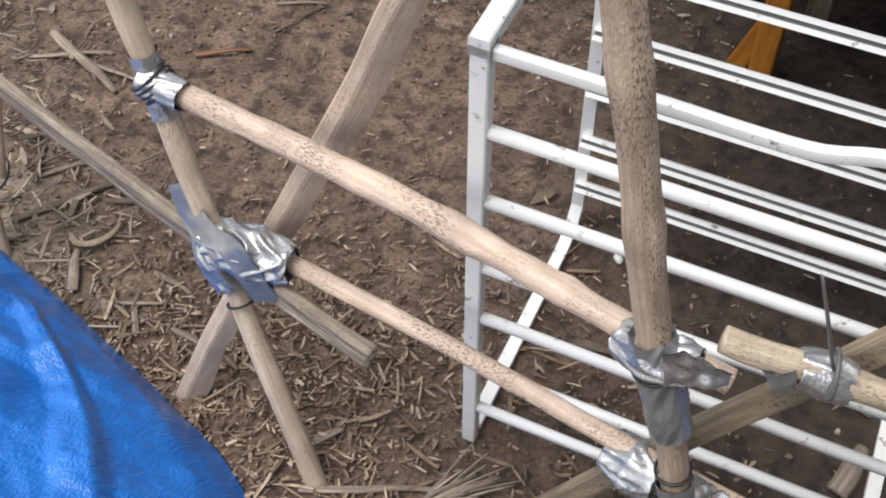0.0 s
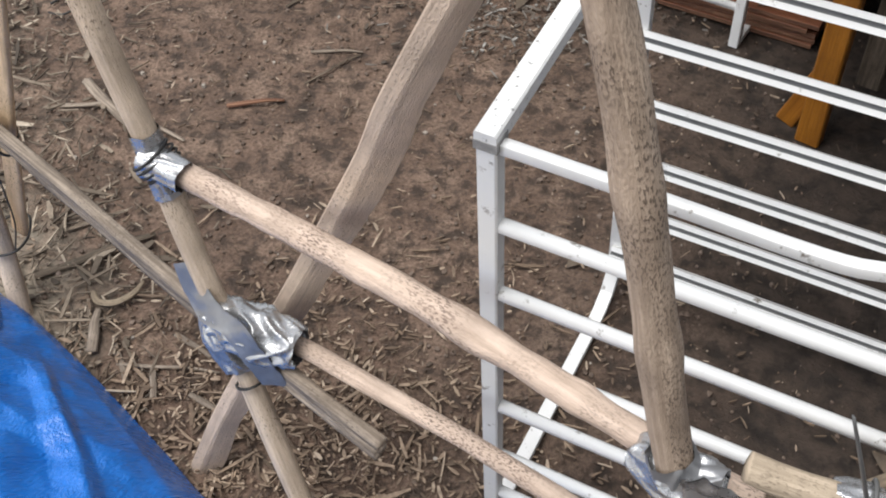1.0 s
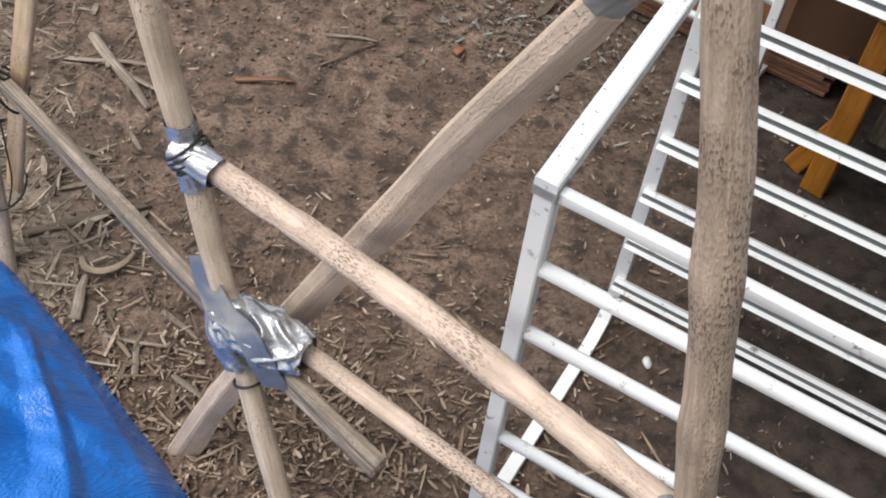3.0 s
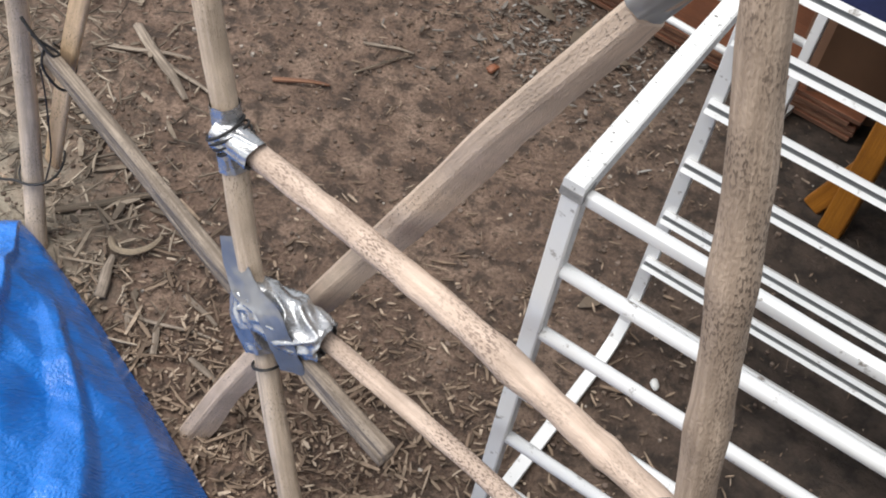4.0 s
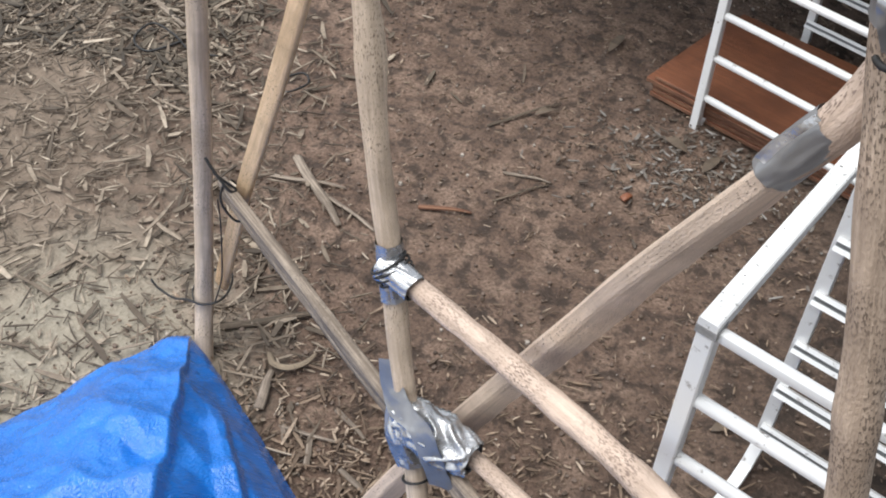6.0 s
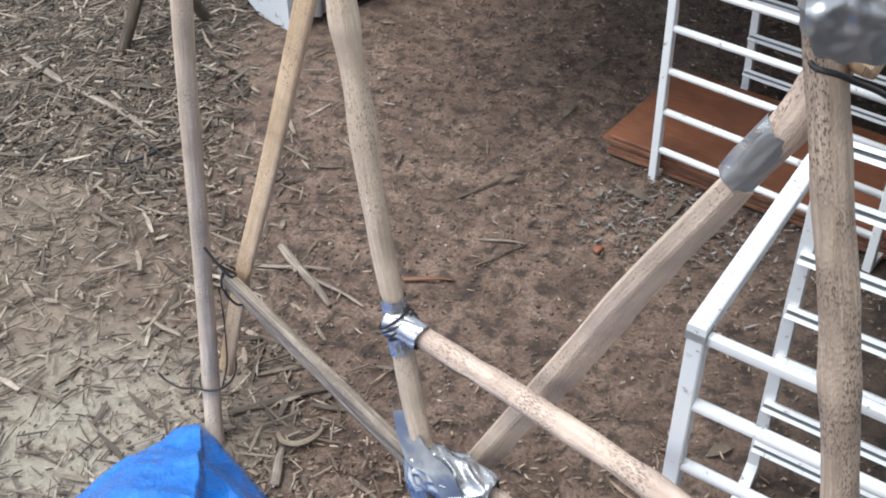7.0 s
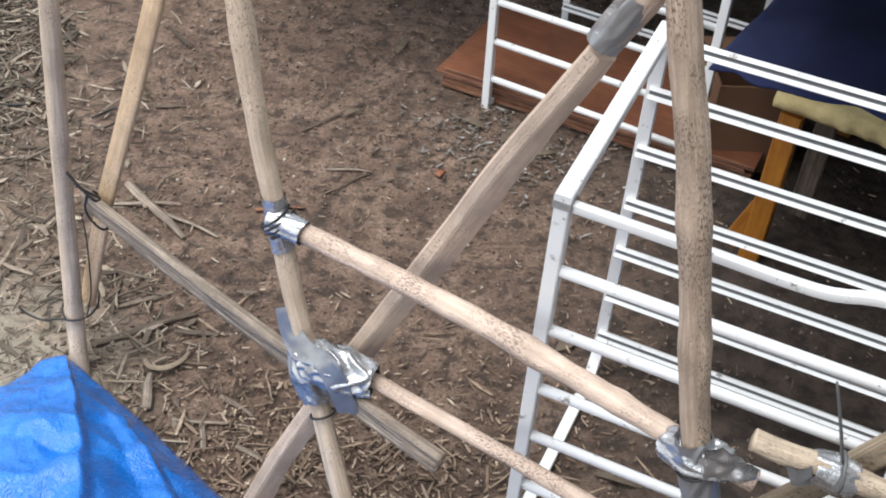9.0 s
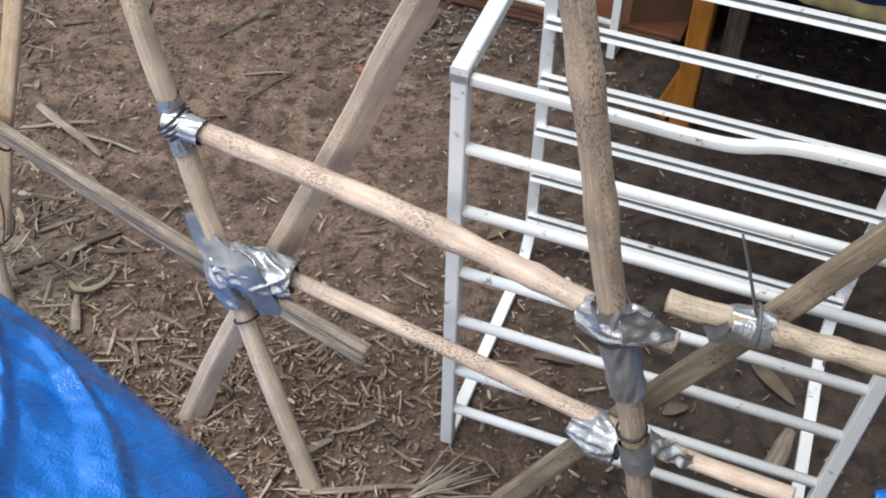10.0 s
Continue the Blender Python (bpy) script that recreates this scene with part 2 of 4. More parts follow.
def spline(pts, n):
    """Points along a smooth curve through pts."""
    P = [Vector(p) for p in pts]
    if len(P) == 2:
        return [P[0].lerp(P[1], i / n) for i in range(n + 1)]
    out = []
    lens = [(P[i + 1] - P[i]).length for i in range(len(P) - 1)]
    tot = sum(lens)
    for i in range(len(P) - 1):
        p0, p1, p2, p3 = P[max(0, i - 1)], P[i], P[i + 1], P[min(len(P) - 1, i + 2)]
        k = max(2, round(n * lens[i] / tot))
        for j in range(k):
            s = j / k
            out.append(0.5 * (2 * p1 + (p2 - p0) * s + (2 * p0 - 5 * p1 + 4 * p2 - p3) * s * s + (3 * p1 - p0 - 3 * p2 + p3) * s ** 3))
    out.append(P[-1])
    return out


def frames(path, up=(0.13, 0.2, 1)):
    """Tangent and two side axes along a path, carried without twist."""
    res, side = [], None
    for i, p in enumerate(path):
        t = (path[min(i + 1, len(path) - 1)] - path[max(i - 1, 0)]).normalized()
        if side is None:
            u = Vector(up)
            if abs(t.dot(u.normalized())) > 0.95:
                u = Vector((0, -1, 0.2))
            side = t.cross(u).normalized()
        side = (side - t * side.dot(t)).normalized()
        res.append((p, t, side, side.cross(t)))
    return res


def tube(bm, pts, radii, n=16, steps=40, rough=0.0, freq=14.0, seed=0.0, flat=1.0, up=(0.13, 0.2, 1), knots=(), power=1.0, cap=True, mi=0):
    """A rod along a curve. radii: along the length; flat: thickness over width; power below 1 squares the section."""
    path = spline(pts, steps)
    fr = frames(path, up)
    uvl = bm.loops.layers.uv.verify()
    rings, dist, ds = [], 0.0, []
    for i, (p, t, a, b) in enumerate(fr):
        if i:
            dist += (p - fr[i - 1][0]).length
        ds.append(dist)
        s = i / (len(fr) - 1)
        x = s * (len(radii) - 1)
        k = min(int(x), len(radii) - 2) if len(radii) > 1 else 0
        r = radii[k] + (radii[min(k + 1, len(radii) - 1)] - radii[k]) * (x - k)
        for (ks, kr, kw) in knots:
            r += kr * math.exp(-((s - ks) / kw) ** 2)
        ring = []
        for j in range(n):
            th = 2 * math.pi * j / n
            c, d = math.cos(th), math.sin(th)
            c = math.copysign(abs(c) ** power, c)
            d = math.copysign(abs(d) ** power, d) * flat
            off = 1 + rough * noise.noise(Vector((c * 1.3 + seed, d * 1.3 - seed, dist * freq + seed * 3)))
            ring.append(bm.verts.new(p + (a * c + b * d) * r * off))
        rings.append(ring)
    for i in range(len(rings) - 1):
        for j in range(n):
            f = bm.faces.new((rings[i][j], rings[i][(j + 1) % n], rings[i + 1][(j + 1) % n], rings[i + 1][j]))
            f.material_index = mi
            w = radii[0] * 6.28
            for l, (u, v) in zip(f.loops, ((j, ds[i]), (j + 1, ds[i]), (j + 1, ds[i + 1]), (j, ds[i + 1]))):
                l[uvl].uv = (u / n * w + seed, v + seed)
    if cap:
        for ring, end in ((rings[0], 0), (rings[-1], -1)):
            c = bm.verts.new(fr[end][0] + fr[end][1] * (radii[end] * 0.12 * (1 if end else -1)))
            for j in range(n):
                f = bm.faces.new((ring[j], ring[(j + 1) % n], c))
                f.material_index = mi
                for l in f.loops:
                    l[uvl].uv = (seed + l.vert.co.x, seed + l.vert.co.y * 0.05)
    return bm


def bar(bm, p, q, w, h, up=(0, 0, 1), bevel=0.002, mi=0):
    """A bevelled square bar from p to q: w across, h along up."""
    p, q = Vector(p), Vector(q)
    t = (q - p).normalized()
    u = Vector(up)
    if abs(t.dot(u)) > 0.97:
        u = Vector((0, 1, 0))
    s = t.cross(u).normalized()
    u = s.cross(t)
    uvl = bm.loops.layers.uv.verify()
    c = bevel
    prof = [(-w / 2 + c, -h / 2), (w / 2 - c, -h / 2), (w / 2, -h / 2 + c), (w / 2, h / 2 - c), (w / 2 - c, h / 2), (-w / 2 + c, h / 2), (-w / 2, h / 2 - c), (-w / 2, -h / 2 + c)]
    return extrude(bm, prof, p, q, s, u, mi)


def extrude(bm, prof, p, q, s, u, mi=0):
    p, q = Vector(p), Vector(q)
    uvl = bm.loops.layers.uv.verify()
    L = (q - p).length
    A = [bm.verts.new(p + s * x + u * y) for x, y in prof]
    B = [bm.verts.new(q + s * x + u * y) for x, y in prof]
    n = len(prof)
    run = 0.0
    for i in range(n):
        j = (i + 1) % n
        d = math.dist(prof[i], prof[j])
        f = bm.faces.new((A[i], A[j], B[j], B[i]))
        f.material_index = mi
        for l, uv in zip(f.loops, ((run, 0), (run + d, 0), (run + d, L), (run, L))):
            l[uvl].uv = uv
        run += d
    for ring, r in ((A, True), (B, False)):
        f = bm.faces.new(ring[::-1] if r else ring)
        f.material_index = mi
        for l in f.loops:
            l[uvl].uv = (l.vert.co.x, l.vert.co.z)
    return bm


def sweep(bm, pts, w, h, side, steps=24, mi=0):
    """A flat bar w wide along the fixed direction side, h thick, along a curve."""
    path = spline(pts, steps)
    s = Vector(side).normalized()
    rings = []
    for i, p in enumerate(path):
        t = (path[min(i + 1, len(path) - 1)] - path[max(i - 1, 0)]).normalized()
        u = s.cross(t).normalized()
        rings.append([bm.verts.new(p + s * x * w / 2 + u * y * h / 2) for x, y in ((-1, -0.8), (-0.9, -1), (0.9, -1), (1, -0.8), (1, 0.8), (0.9, 1), (-0.9, 1), (-1, 0.8))])
    for a, b in zip(rings, rings[1:]):
        for j in range(8):
            bm.faces.new((a[j], a[(j + 1) % 8], b[(j + 1) % 8], b[j])).material_index = mi
    bm.faces.new(rings[0][::-1])
    bm.faces.new(rings[-1])
    return bm


def crumpled(bm, pts, radii, seed, amp=0.22, n=84, steps=60, flat=1.0, freq=48.0, cap=False):
    """Tape wound round something: sharp folds and facets."""
    path = spline(pts, steps)
    fr = frames(path)
    tot = sum((path[i + 1] - path[i]).length for i in range(len(path) - 1))
    rings = []
    for i, (p, t, a, b) in enumerate(fr):
        s = i / (len(fr) - 1)
        x = s * (len(radii) - 1)
        k = min(int(x), len(radii) - 2)
        r = radii[k] + (radii[k + 1] - radii[k]) * (x - k)
        ring = []
        for j in range(n):
            th = 2 * math.pi * j / n
            d = a * math.cos(th) + b * math.sin(th) * flat
            run = s * tot * freq
            v = Vector((1.5 * math.cos(th) + seed * 5.1, 1.5 * math.sin(th) + seed * 2.3, run * 0.55 + 1.4 * math.sin(th + seed) - seed))
            fold = 0.70 - 2.3 * abs(noise.noise(v)) + 0.35 * (0.3 - abs(noise.noise(v * 1.9)))
            edge = 0.05 * noise.noise(Vector((th * 1.1, seed, i * 0.01))) * (1 if i in (0, len(fr) - 1) else 0)
            ring.append(bm.verts.new(p + d * r * (1 + amp * fold) + t * (edge * r * 2 + amp * 0.4 * r * noise.noise(v * 1.4 + Vector((3, 1, 2))))))
        rings.append(ring)
    for k, (a, b) in enumerate(zip(rings, rings[1:])):
        for j in range(n):
            a0, a1, b0, b1 = a[j], a[(j + 1) % n], b[j], b[(j + 1) % n]
            if (j * 7 + k * 3) % 5 < 2:
                bm.faces.new((a0, a1, b1))
                bm.faces.new((a0, b1, b0))
            else:
                bm.faces.new((a0, a1, b0))
                bm.faces.new((a1, b1, b0))
    if cap:
        bm.faces.new(rings[0])
        bm.faces.new(rings[-1])
    return bm


def flap(bm, rows, thick=0.0012, seed=0.0, wave=0.006, nu=14, nv=10):
    """A loose piece of tape: rows of (left, right) points, with wrinkles, given thickness."""
    lefts, rights = spline([r[0] for r in rows], nu), spline([r[1] for r in rows], nu)
    k = min(len(lefts), len(rights))
    g = []
    for i in range(k):
        line = []
        for j in range(nv + 1):
            p = lefts[i].lerp(rights[i], j / nv)
            nrm = (rights[i] - lefts[i]).cross(lefts[min(i + 1, k - 1)] - lefts[max(i - 1, 0)]).normalized()
            q = p * 42 + Vector((seed, -seed, seed * 2))
            line.append((p + nrm * wave * (abs(noise.noise(q)) * 2 - 0.4 + 0.6 * noise.noise(q * 2.2)), nrm))
        g.append(line)
    for sgn in (0, 1):
        V = [[bm.verts.new(p + nr * thick * sgn) for p, nr in line] for line in g]
        for i in range(k - 1):
            for j in range(nv):
                q = (V[i][j], V[i + 1][j], V[i + 1][j + 1], V[i][j + 1])
                bm.faces.new(q if sgn else q[::-1])
    return bm


def loop_round(bm, c, axis, r, wire, flat=1.0, turns=1.0, rise=0.0, start=0.0, n=36, tail=None, extra=()):
    """A cord or tie that runs round a pole."""
    t = Vector(axis).normalized()
    a = t.cross(Vector((0.3, -1, 0.2))).normalized()
    b = t.cross(a)
    pts = []
    for i in range(int(n * turns) + 1):
        th = start + 2 * math.pi * i / n
        pts.append(Vector(c) + a * r * math.cos(th) + b * r * math.sin(th) + t * rise * i / n)
    return tube(bm, pts + [Vector(p) for p in extra], [wire], n=6, steps=len(pts) * 2, flat=flat)


# ---- ground ----
def hill(x, y):
    v = Vector((x, y, 0))
    return 0.010 * noise.noise(v * 2.2) + 0.006 * noise.noise(v * 7.0) + 0.005 * noise.noise(v * 19.0) + 0.003 * noise.noise(v * 37.0)


def make_ground():
    def axis(lo, hi, step, far):
        core = list(np.arange(lo, hi + step / 2, step))
        out, d = [], step
        a, b = lo, hi
        left, right = [], []
        while b - hi < far:
            d *= 1.35
            a -= d
            b += d
            left.append(a)
            right.append(b)
        return left[::-1] + core + right
    xs, ys = axis(-2.2, 1.5, 0.013, 90), axis(0.8, 4.4, 0.013, 90)
    verts, faces = [], []
    for y in ys:
        for x in xs:
            k = max(0.0, 1 - max(0, abs(x + 0.4) - 2.2, abs(y - 2.6) - 2.2) / 3)
            verts.append((x, y, hill(x, y) * k - 0.004))
    nx = len(xs)
    for j in range(len(ys) - 1):
        for i in range(nx - 1):
            a = j * nx + i
            faces.append((a, a + 1, a + nx + 1, a + nx))
    me = bpy.data.meshes.new("ground")
    me.from_pydata(verts, [], faces)
    me.polygons.foreach_set("use_smooth", [True] * len(me.polygons))
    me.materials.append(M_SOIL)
    return tagged(new("ground", me), "bare trodden brown soil, damp and coloured darker for shade to the right, with a paler sandy patch", "ground", kind="structure")


make_ground()

# ---- unseen panels added to block light and darken the right and far sides ----
def slab_box(name, lo, hi, material, label, category):
    bm = bmesh.new()
    lo, hi = Vector(lo), Vector(hi)
    c = (lo + hi) / 2
    bar(bm, (lo.x, c.y, c.z), (hi.x, c.y, c.z), hi.y - lo.y, hi.z - lo.z, bevel=0.004)
    return tagged(bm_object(name, bm, material, smooth=False), label, category, kind="structure")


slab_box("wall_back", (-0.7, 4.9, -0.02), (2.6, 4.96, 0.97), M_SHEET, "unseen dark panel added behind the racks to block light", "wall")
slab_box("wall_side", (1.50, 0.95, -0.02), (1.55, 4.9, 1.02), M_SHEET, "unseen dark panel added beside the bench to block light", "wall")
slab_box("wall_front", (0.45, -0.75, -0.02), (2.6, -0.70, 2.4), M_SHEET, "unseen dark panel added behind the camera to block light", "wall")
slab_box("wall_end", (1.50, -0.69, -0.02), (1.55, 0.945, 2.4), M_SHEET, "unseen dark panel added at the near right to block light", "wall")
slab_box("roof", (0.46, 1.50, 1.02), (2.6, 5.0, 1.06), M_SHEET, "unseen low dark slab added to shade bench and racks", "roof")
slab_box("roof_back", (-0.75, 2.55, 0.97), (0.455, 5.0, 1.01), M_SHEET, "unseen low dark slab added to shade the far ground", "roof")


# ---- poles of the frame ----
def pole(pts, radii, material, label, name="wooden_pole", seed=0.0, n=20, steps=130, **kw):
    bm = bmesh.new()
    tube(bm, pts, radii, n=n, steps=steps, seed=seed, **kw)
    return tagged(bm_object(name, bm, material), label, "pole", "poles of the lashed frame")


L_TOP, L_A, L_B, L_FOOT = Vector((-0.244, 1.345, 1.50)), Vector((-0.165, 1.303, 0.643)), Vector((-0.108, 1.250, 0.374)), Vector((0.005, 1.130, -0.03))
pole([L_TOP, (-0.222, 1.338, 1.15), (-0.204, 1.326, 0.98), (-0.189, 1.315, 0.82), L_A, (-0.137, 1.275, 0.504), L_B, (-0.065, 1.200, 0.204), L_FOOT], [0.0165, 0.0155, 0.015, 0.0155, 0.016, 0.0165], M_POLE,
     "peeled crooked wooden pole standing in the soil", seed=1.7, rough=0.14, freq=10, knots=((0.27, 0.003, 0.02), (0.36, 0.003, 0.025), (0.2, 0.003, 0.02)))
V_A, V_B = Vector((0.416, 1.022, 0.620)), Vector((0.470, 1.005, 0.392))
pole([(0.204, 1.154, 1.550), (0.302, 1.088, 1.148), (0.351, 1.055, 0.946), V_A, V_B, (0.551, 0.985, -0.030)], [0.0165, 0.017, 0.0175, 0.0178, 0.0175, 0.0165], M_POLE_DARK,
     "thick brown speckled wooden pole with flaking bark", seed=4.2, rough=0.12, freq=14, knots=((0.50, 0.002, 0.015), (0.40, 0.002, 0.02)))
pole([(-0.172, 1.306, 0.640), (0.122, 1.185, 0.617), (0.394, 1.062, 0.579), (0.501, 1.022, 0.558)], [0.0145, 0.0155, 0.0165, 0.0155, 0.0145], M_POLE_SPOT,
     "pale speckled wooden cross pole taped between two uprights", seed=8.9, rough=0.11, freq=27, knots=((0.56, 0.0025, 0.03), (0.72, 0.002, 0.02)))
pole([(-0.060, 1.250, 0.416), (0.202, 1.155, 0.371), (0.432, 1.045, 0.357), (0.549, 0.985, 0.363), (0.668, 0.925, 0.383)], [0.0118, 0.012, 0.0125, 0.0125, 0.012], M_POLE_SPOT,
     "slim pale wooden cross pole taped near the ground", seed=12.1, rough=0.13, freq=15)


def slab_pole(pts, widths, label):
    """A sawn-off outer slab: flat back, a low ridge along it and one wavy edge."""
    bm = bmesh.new()
    uvl = bm.loops.layers.uv.verify()
    fr = frames(spline(pts, 150), (0.25, -1, 0.35))
    rings, run, runs = [], 0.0, []
    for i, (p, t, a, b) in enumerate(fr):
        run += (p - fr[i - 1][0]).length if i else 0.0
        runs.append(run)
        x = i / (len(fr) - 1) * (len(widths) - 1)
        k = min(int(x), len(widths) - 2)
        w = widths[k] + (widths[k + 1] - widths[k]) * (x - k)
        wav = (1.45 - 0.45 * max(0.0, (i / (len(fr) - 1) - 0.72) / 0.28)) * (1 + 0.20 * noise.noise(Vector((run * 9, 1, 4))) + 0.06 * noise.noise(Vector((run * 34, 5, 4))))
        oth = 1 + 0.06 * noise.noise(Vector((run * 7, 9, 2)))
        rid = 0.25 + 0.15 * noise.noise(Vector((run * 4, 3, 8)))
        sec = ((-w * oth, 0.0), (-w * oth * 0.96, 0.0045), (-w * rid, 0.0105), (-w * rid + 0.004, 0.0108), (w * wav * 0.35, 0.0085), (w * wav * 0.7, 0.0055), (w * wav * 0.97, 0.003), (w * wav, 0.0), (w * wav * 0.9, -0.006), (-w * oth * 0.9, -0.006))
        rings.append([bm.verts.new(p + a * c + b * d) for c, d in sec])
    n = len(rings[0])
    for i in range(len(rings) - 1):
        for j in range(n):
            f = bm.faces.new((rings[i][j], rings[i][(j + 1) % n], rings[i + 1][(j + 1) % n], rings[i + 1][j]))
            for l, (u, v) in zip(f.loops, ((j, runs[i]), (j + 1, runs[i]), (j + 1, runs[i + 1]), (j, runs[i + 1]))):
                l[uvl].uv = (u * 0.012 + 15.3, v + 15.3)
    bm.faces.new(rings[0])
    bm.faces.new(rings[-1])
    bmesh.ops.recalc_face_normals(bm, faces=bm.faces)
    return tagged(bm_object("wooden_pole", bm, M_SLAB, smooth=False), label, "pole", "poles of the lashed frame")


slab_pole([(-0.247, 1.262, -0.020), (-0.187, 1.282, 0.118), (-0.120, 1.300, 0.253), (-0.026, 1.300, 0.445), (0.093, 1.262, 0.702), (0.149, 1.205, 0.855), (0.238, 1.135, 1.064)], [0.0185, 0.0185, 0.018, 0.0175, 0.019, 0.019, 0.017, 0.0155], "broad grey-brown slab pole with a wavy edge")
pole([(0.236, 1.130, 1.077), (0.273, 1.120, 1.146), (0.290, 1.118, 1.197), (0.315, 1.115, 1.274)], [0.0175, 0.018, 0.018, 0.017], M_POLE_SPOT, "pale pole taped on to the end of a slab pole", seed=18.4, rough=0.06)
pole([(-0.640, 1.490, -0.02), (-0.652, 1.545, 0.14), (-0.624, 1.562, 0.44), (-0.574, 1.532, 0.727), (-0.519, 1.502, 1.032), (-0.43, 1.46, 1.5)], [0.0175, 0.0165, 0.016, 0.0155, 0.015, 0.0145], M_POLE,
     "straight pale wooden pole standing beside the tarpaulin", seed=21.6, rough=0.10, freq=9)
pole([(-0.646, 1.592, 0.12), (-0.563, 1.574, 0.385), (-0.459, 1.532, 0.654), (-0.375, 1.490, 0.873), (-0.291, 1.432, 1.08), (-0.14, 1.345, 1.48)], [0.0165, 0.0165, 0.0165, 0.016, 0.0155], M_LATH,
     "yellowish split lath tied to a pale pole", seed=24.8, rough=0.04, freq=5, flat=0.4, up=(-0.3, -1, 0.3), power=0.6, n=20)
stick = thing("weathered_stick", "split weathered grey stick with deep grooves", "stick", "poles of the lashed frame")
for k, (dx, dz, r) in enumerate(((0, 0.0125, 0.0085), (0.003, -0.0125, 0.0085), (0.004, 0.0035, 0.0080), (0.002, -0.0045, 0.0075))):
    bm = bmesh.new()
    tube(bm, [(-0.590 + dx, 1.562, 0.408 + dz), (-0.375, 1.432, 0.383 + dz), (-0.172, 1.297, 0.380 + dz), (0.106 - 0.006 * (k % 2), 1.135, 0.360 + dz)], [r, r * 1.1, r * 1.1, r * 0.95], n=9, steps=50, rough=0.25, freq=9, seed=30 + k, power=0.7)
    part("strand", bm, M_GREY, stick)
pole([(0.248, 1.084, -0.020), (0.313, 1.075, 0.094), (0.491, 1.050, 0.408), (0.586, 1.025, 0.582), (0.683, 0.995, 0.781), (0.761, 0.971, 0.940)], [0.0158, 0.0158, 0.0158, 0.0158, 0.0158, 0.0155], M_SPLIT,
     "squared dark split timber crossing behind the upright", name="split_timber", seed=33.2, rough=0.05, freq=6, power=0.35, flat=0.6, up=(0, -1, 0.5), n=24)
pole([(0.473, 1.000, 0.659), (0.567, 0.985, 0.642), (0.723, 0.955, 0.618), (0.848, 0.931, 0.599)], [0.0135, 0.0145, 0.0145, 0.014], M_POLE_BROKEN, "short pale broken pole taped to the split timber", seed=36.7, rough=0.22, freq=30)
pole([(0.309, 1.090, 1.218), (0.328, 1.120, 1.248), (0.352, 1.170, 1.286)], [0.015, 0.0145, 0.014], M_LATH, "yellowish pole taped into the top joint", seed=39.1, rough=0.06)


# ---- tape joints, cords and ties ----
def joint(label):
    return thing("duct_tape_joint", label, "tape", "taped joints")


def lerp(a, b, s):
    return Vector(a).lerp(Vector(b), s)


def along(p, q, d):
    return Vector(p) + (Vector(q) - Vector(p)).normalized() * d


# upper joint on the crooked pole
j = joint("silver duct tape wound round two poles, bound with black cord")
bm = bmesh.new()
crumpled(bm, [(-0.170, 1.306, 0.682), L_A, (-0.158, 1.294, 0.596)], [0.0168, 0.0176, 0.0172], 1.0, 0.07)
part("wrap", bm, M_TAPE, j)
bm = bmesh.new()
crumpled(bm, [(-0.174, 1.294, 0.646), (-0.148, 1.289, 0.644), (-0.121, 1.278, 0.641)], [0.0190, 0.0188, 0.0178], 2.0, 0.10)
part("sleeve", bm, M_TAPE, j)
bm = bmesh.new()
for k in range(4):
    ax = Vector((-0.62, 0.15, 0.75))
    loop_round(bm, Vector((-0.160, 1.297, 0.643)) + ax * (0.0072 * (k - 1.5)), ax + Vector((0.05 * (k % 3 - 1), 0, 0.04 * (k % 2))), 0.0252 - 0.0006 * abs(k - 2), 0.0017, start=k)
part("cord", bm, M_BLACK, j, "black cord")

# lower joint on the crooked pole
j = joint("crumpled silver duct tape knot with a long loose tail")
bm = bmesh.new()
crumpled(bm, [(-0.128, 1.260, 0.436), (-0.115, 1.250, 0.395), (-0.101, 1.238, 0.347)], [0.0205, 0.0285, 0.021], 3.0, 0.24, n=84, steps=64, freq=50)
part("wrap", bm, M_TAPE, j)
bm = bmesh.new()
crumpled(bm, [(-0.118, 1.254, 0.418), (-0.066, 1.236, 0.420), (-0.010, 1.226, 0.416)], [0.026, 0.033, 0.0225], 4.0, 0.30, n=84, steps=64, freq=50)
part("sleeve", bm, M_TAPE, j)
bm = bmesh.new()
flap(bm, [((-0.167, 1.268, 0.498), (-0.144, 1.268, 0.506)), ((-0.157, 1.256, 0.449), (-0.127, 1.256, 0.477)), ((-0.135, 1.236, 0.431), (-0.104, 1.236, 0.467)), ((-0.098, 1.212, 0.444), (-0.069, 1.212, 0.471)), ((-0.075, 1.200, 0.409), (-0.050, 1.200, 0.446)), ((-0.062, 1.203, 0.359), (-0.027, 1.203, 0.363))], seed=1.0, wave=0.0018, nu=40)
part("tail", bm, M_TAPE_BACK, j, "dull grey tape tail")
bm = bmesh.new()
loop_round(bm, (-0.092, 1.230, 0.320), (0.35, -0.42, -1), 0.0190, 0.0021)
part("tie", bm, M_BLACK, j, "black tie")

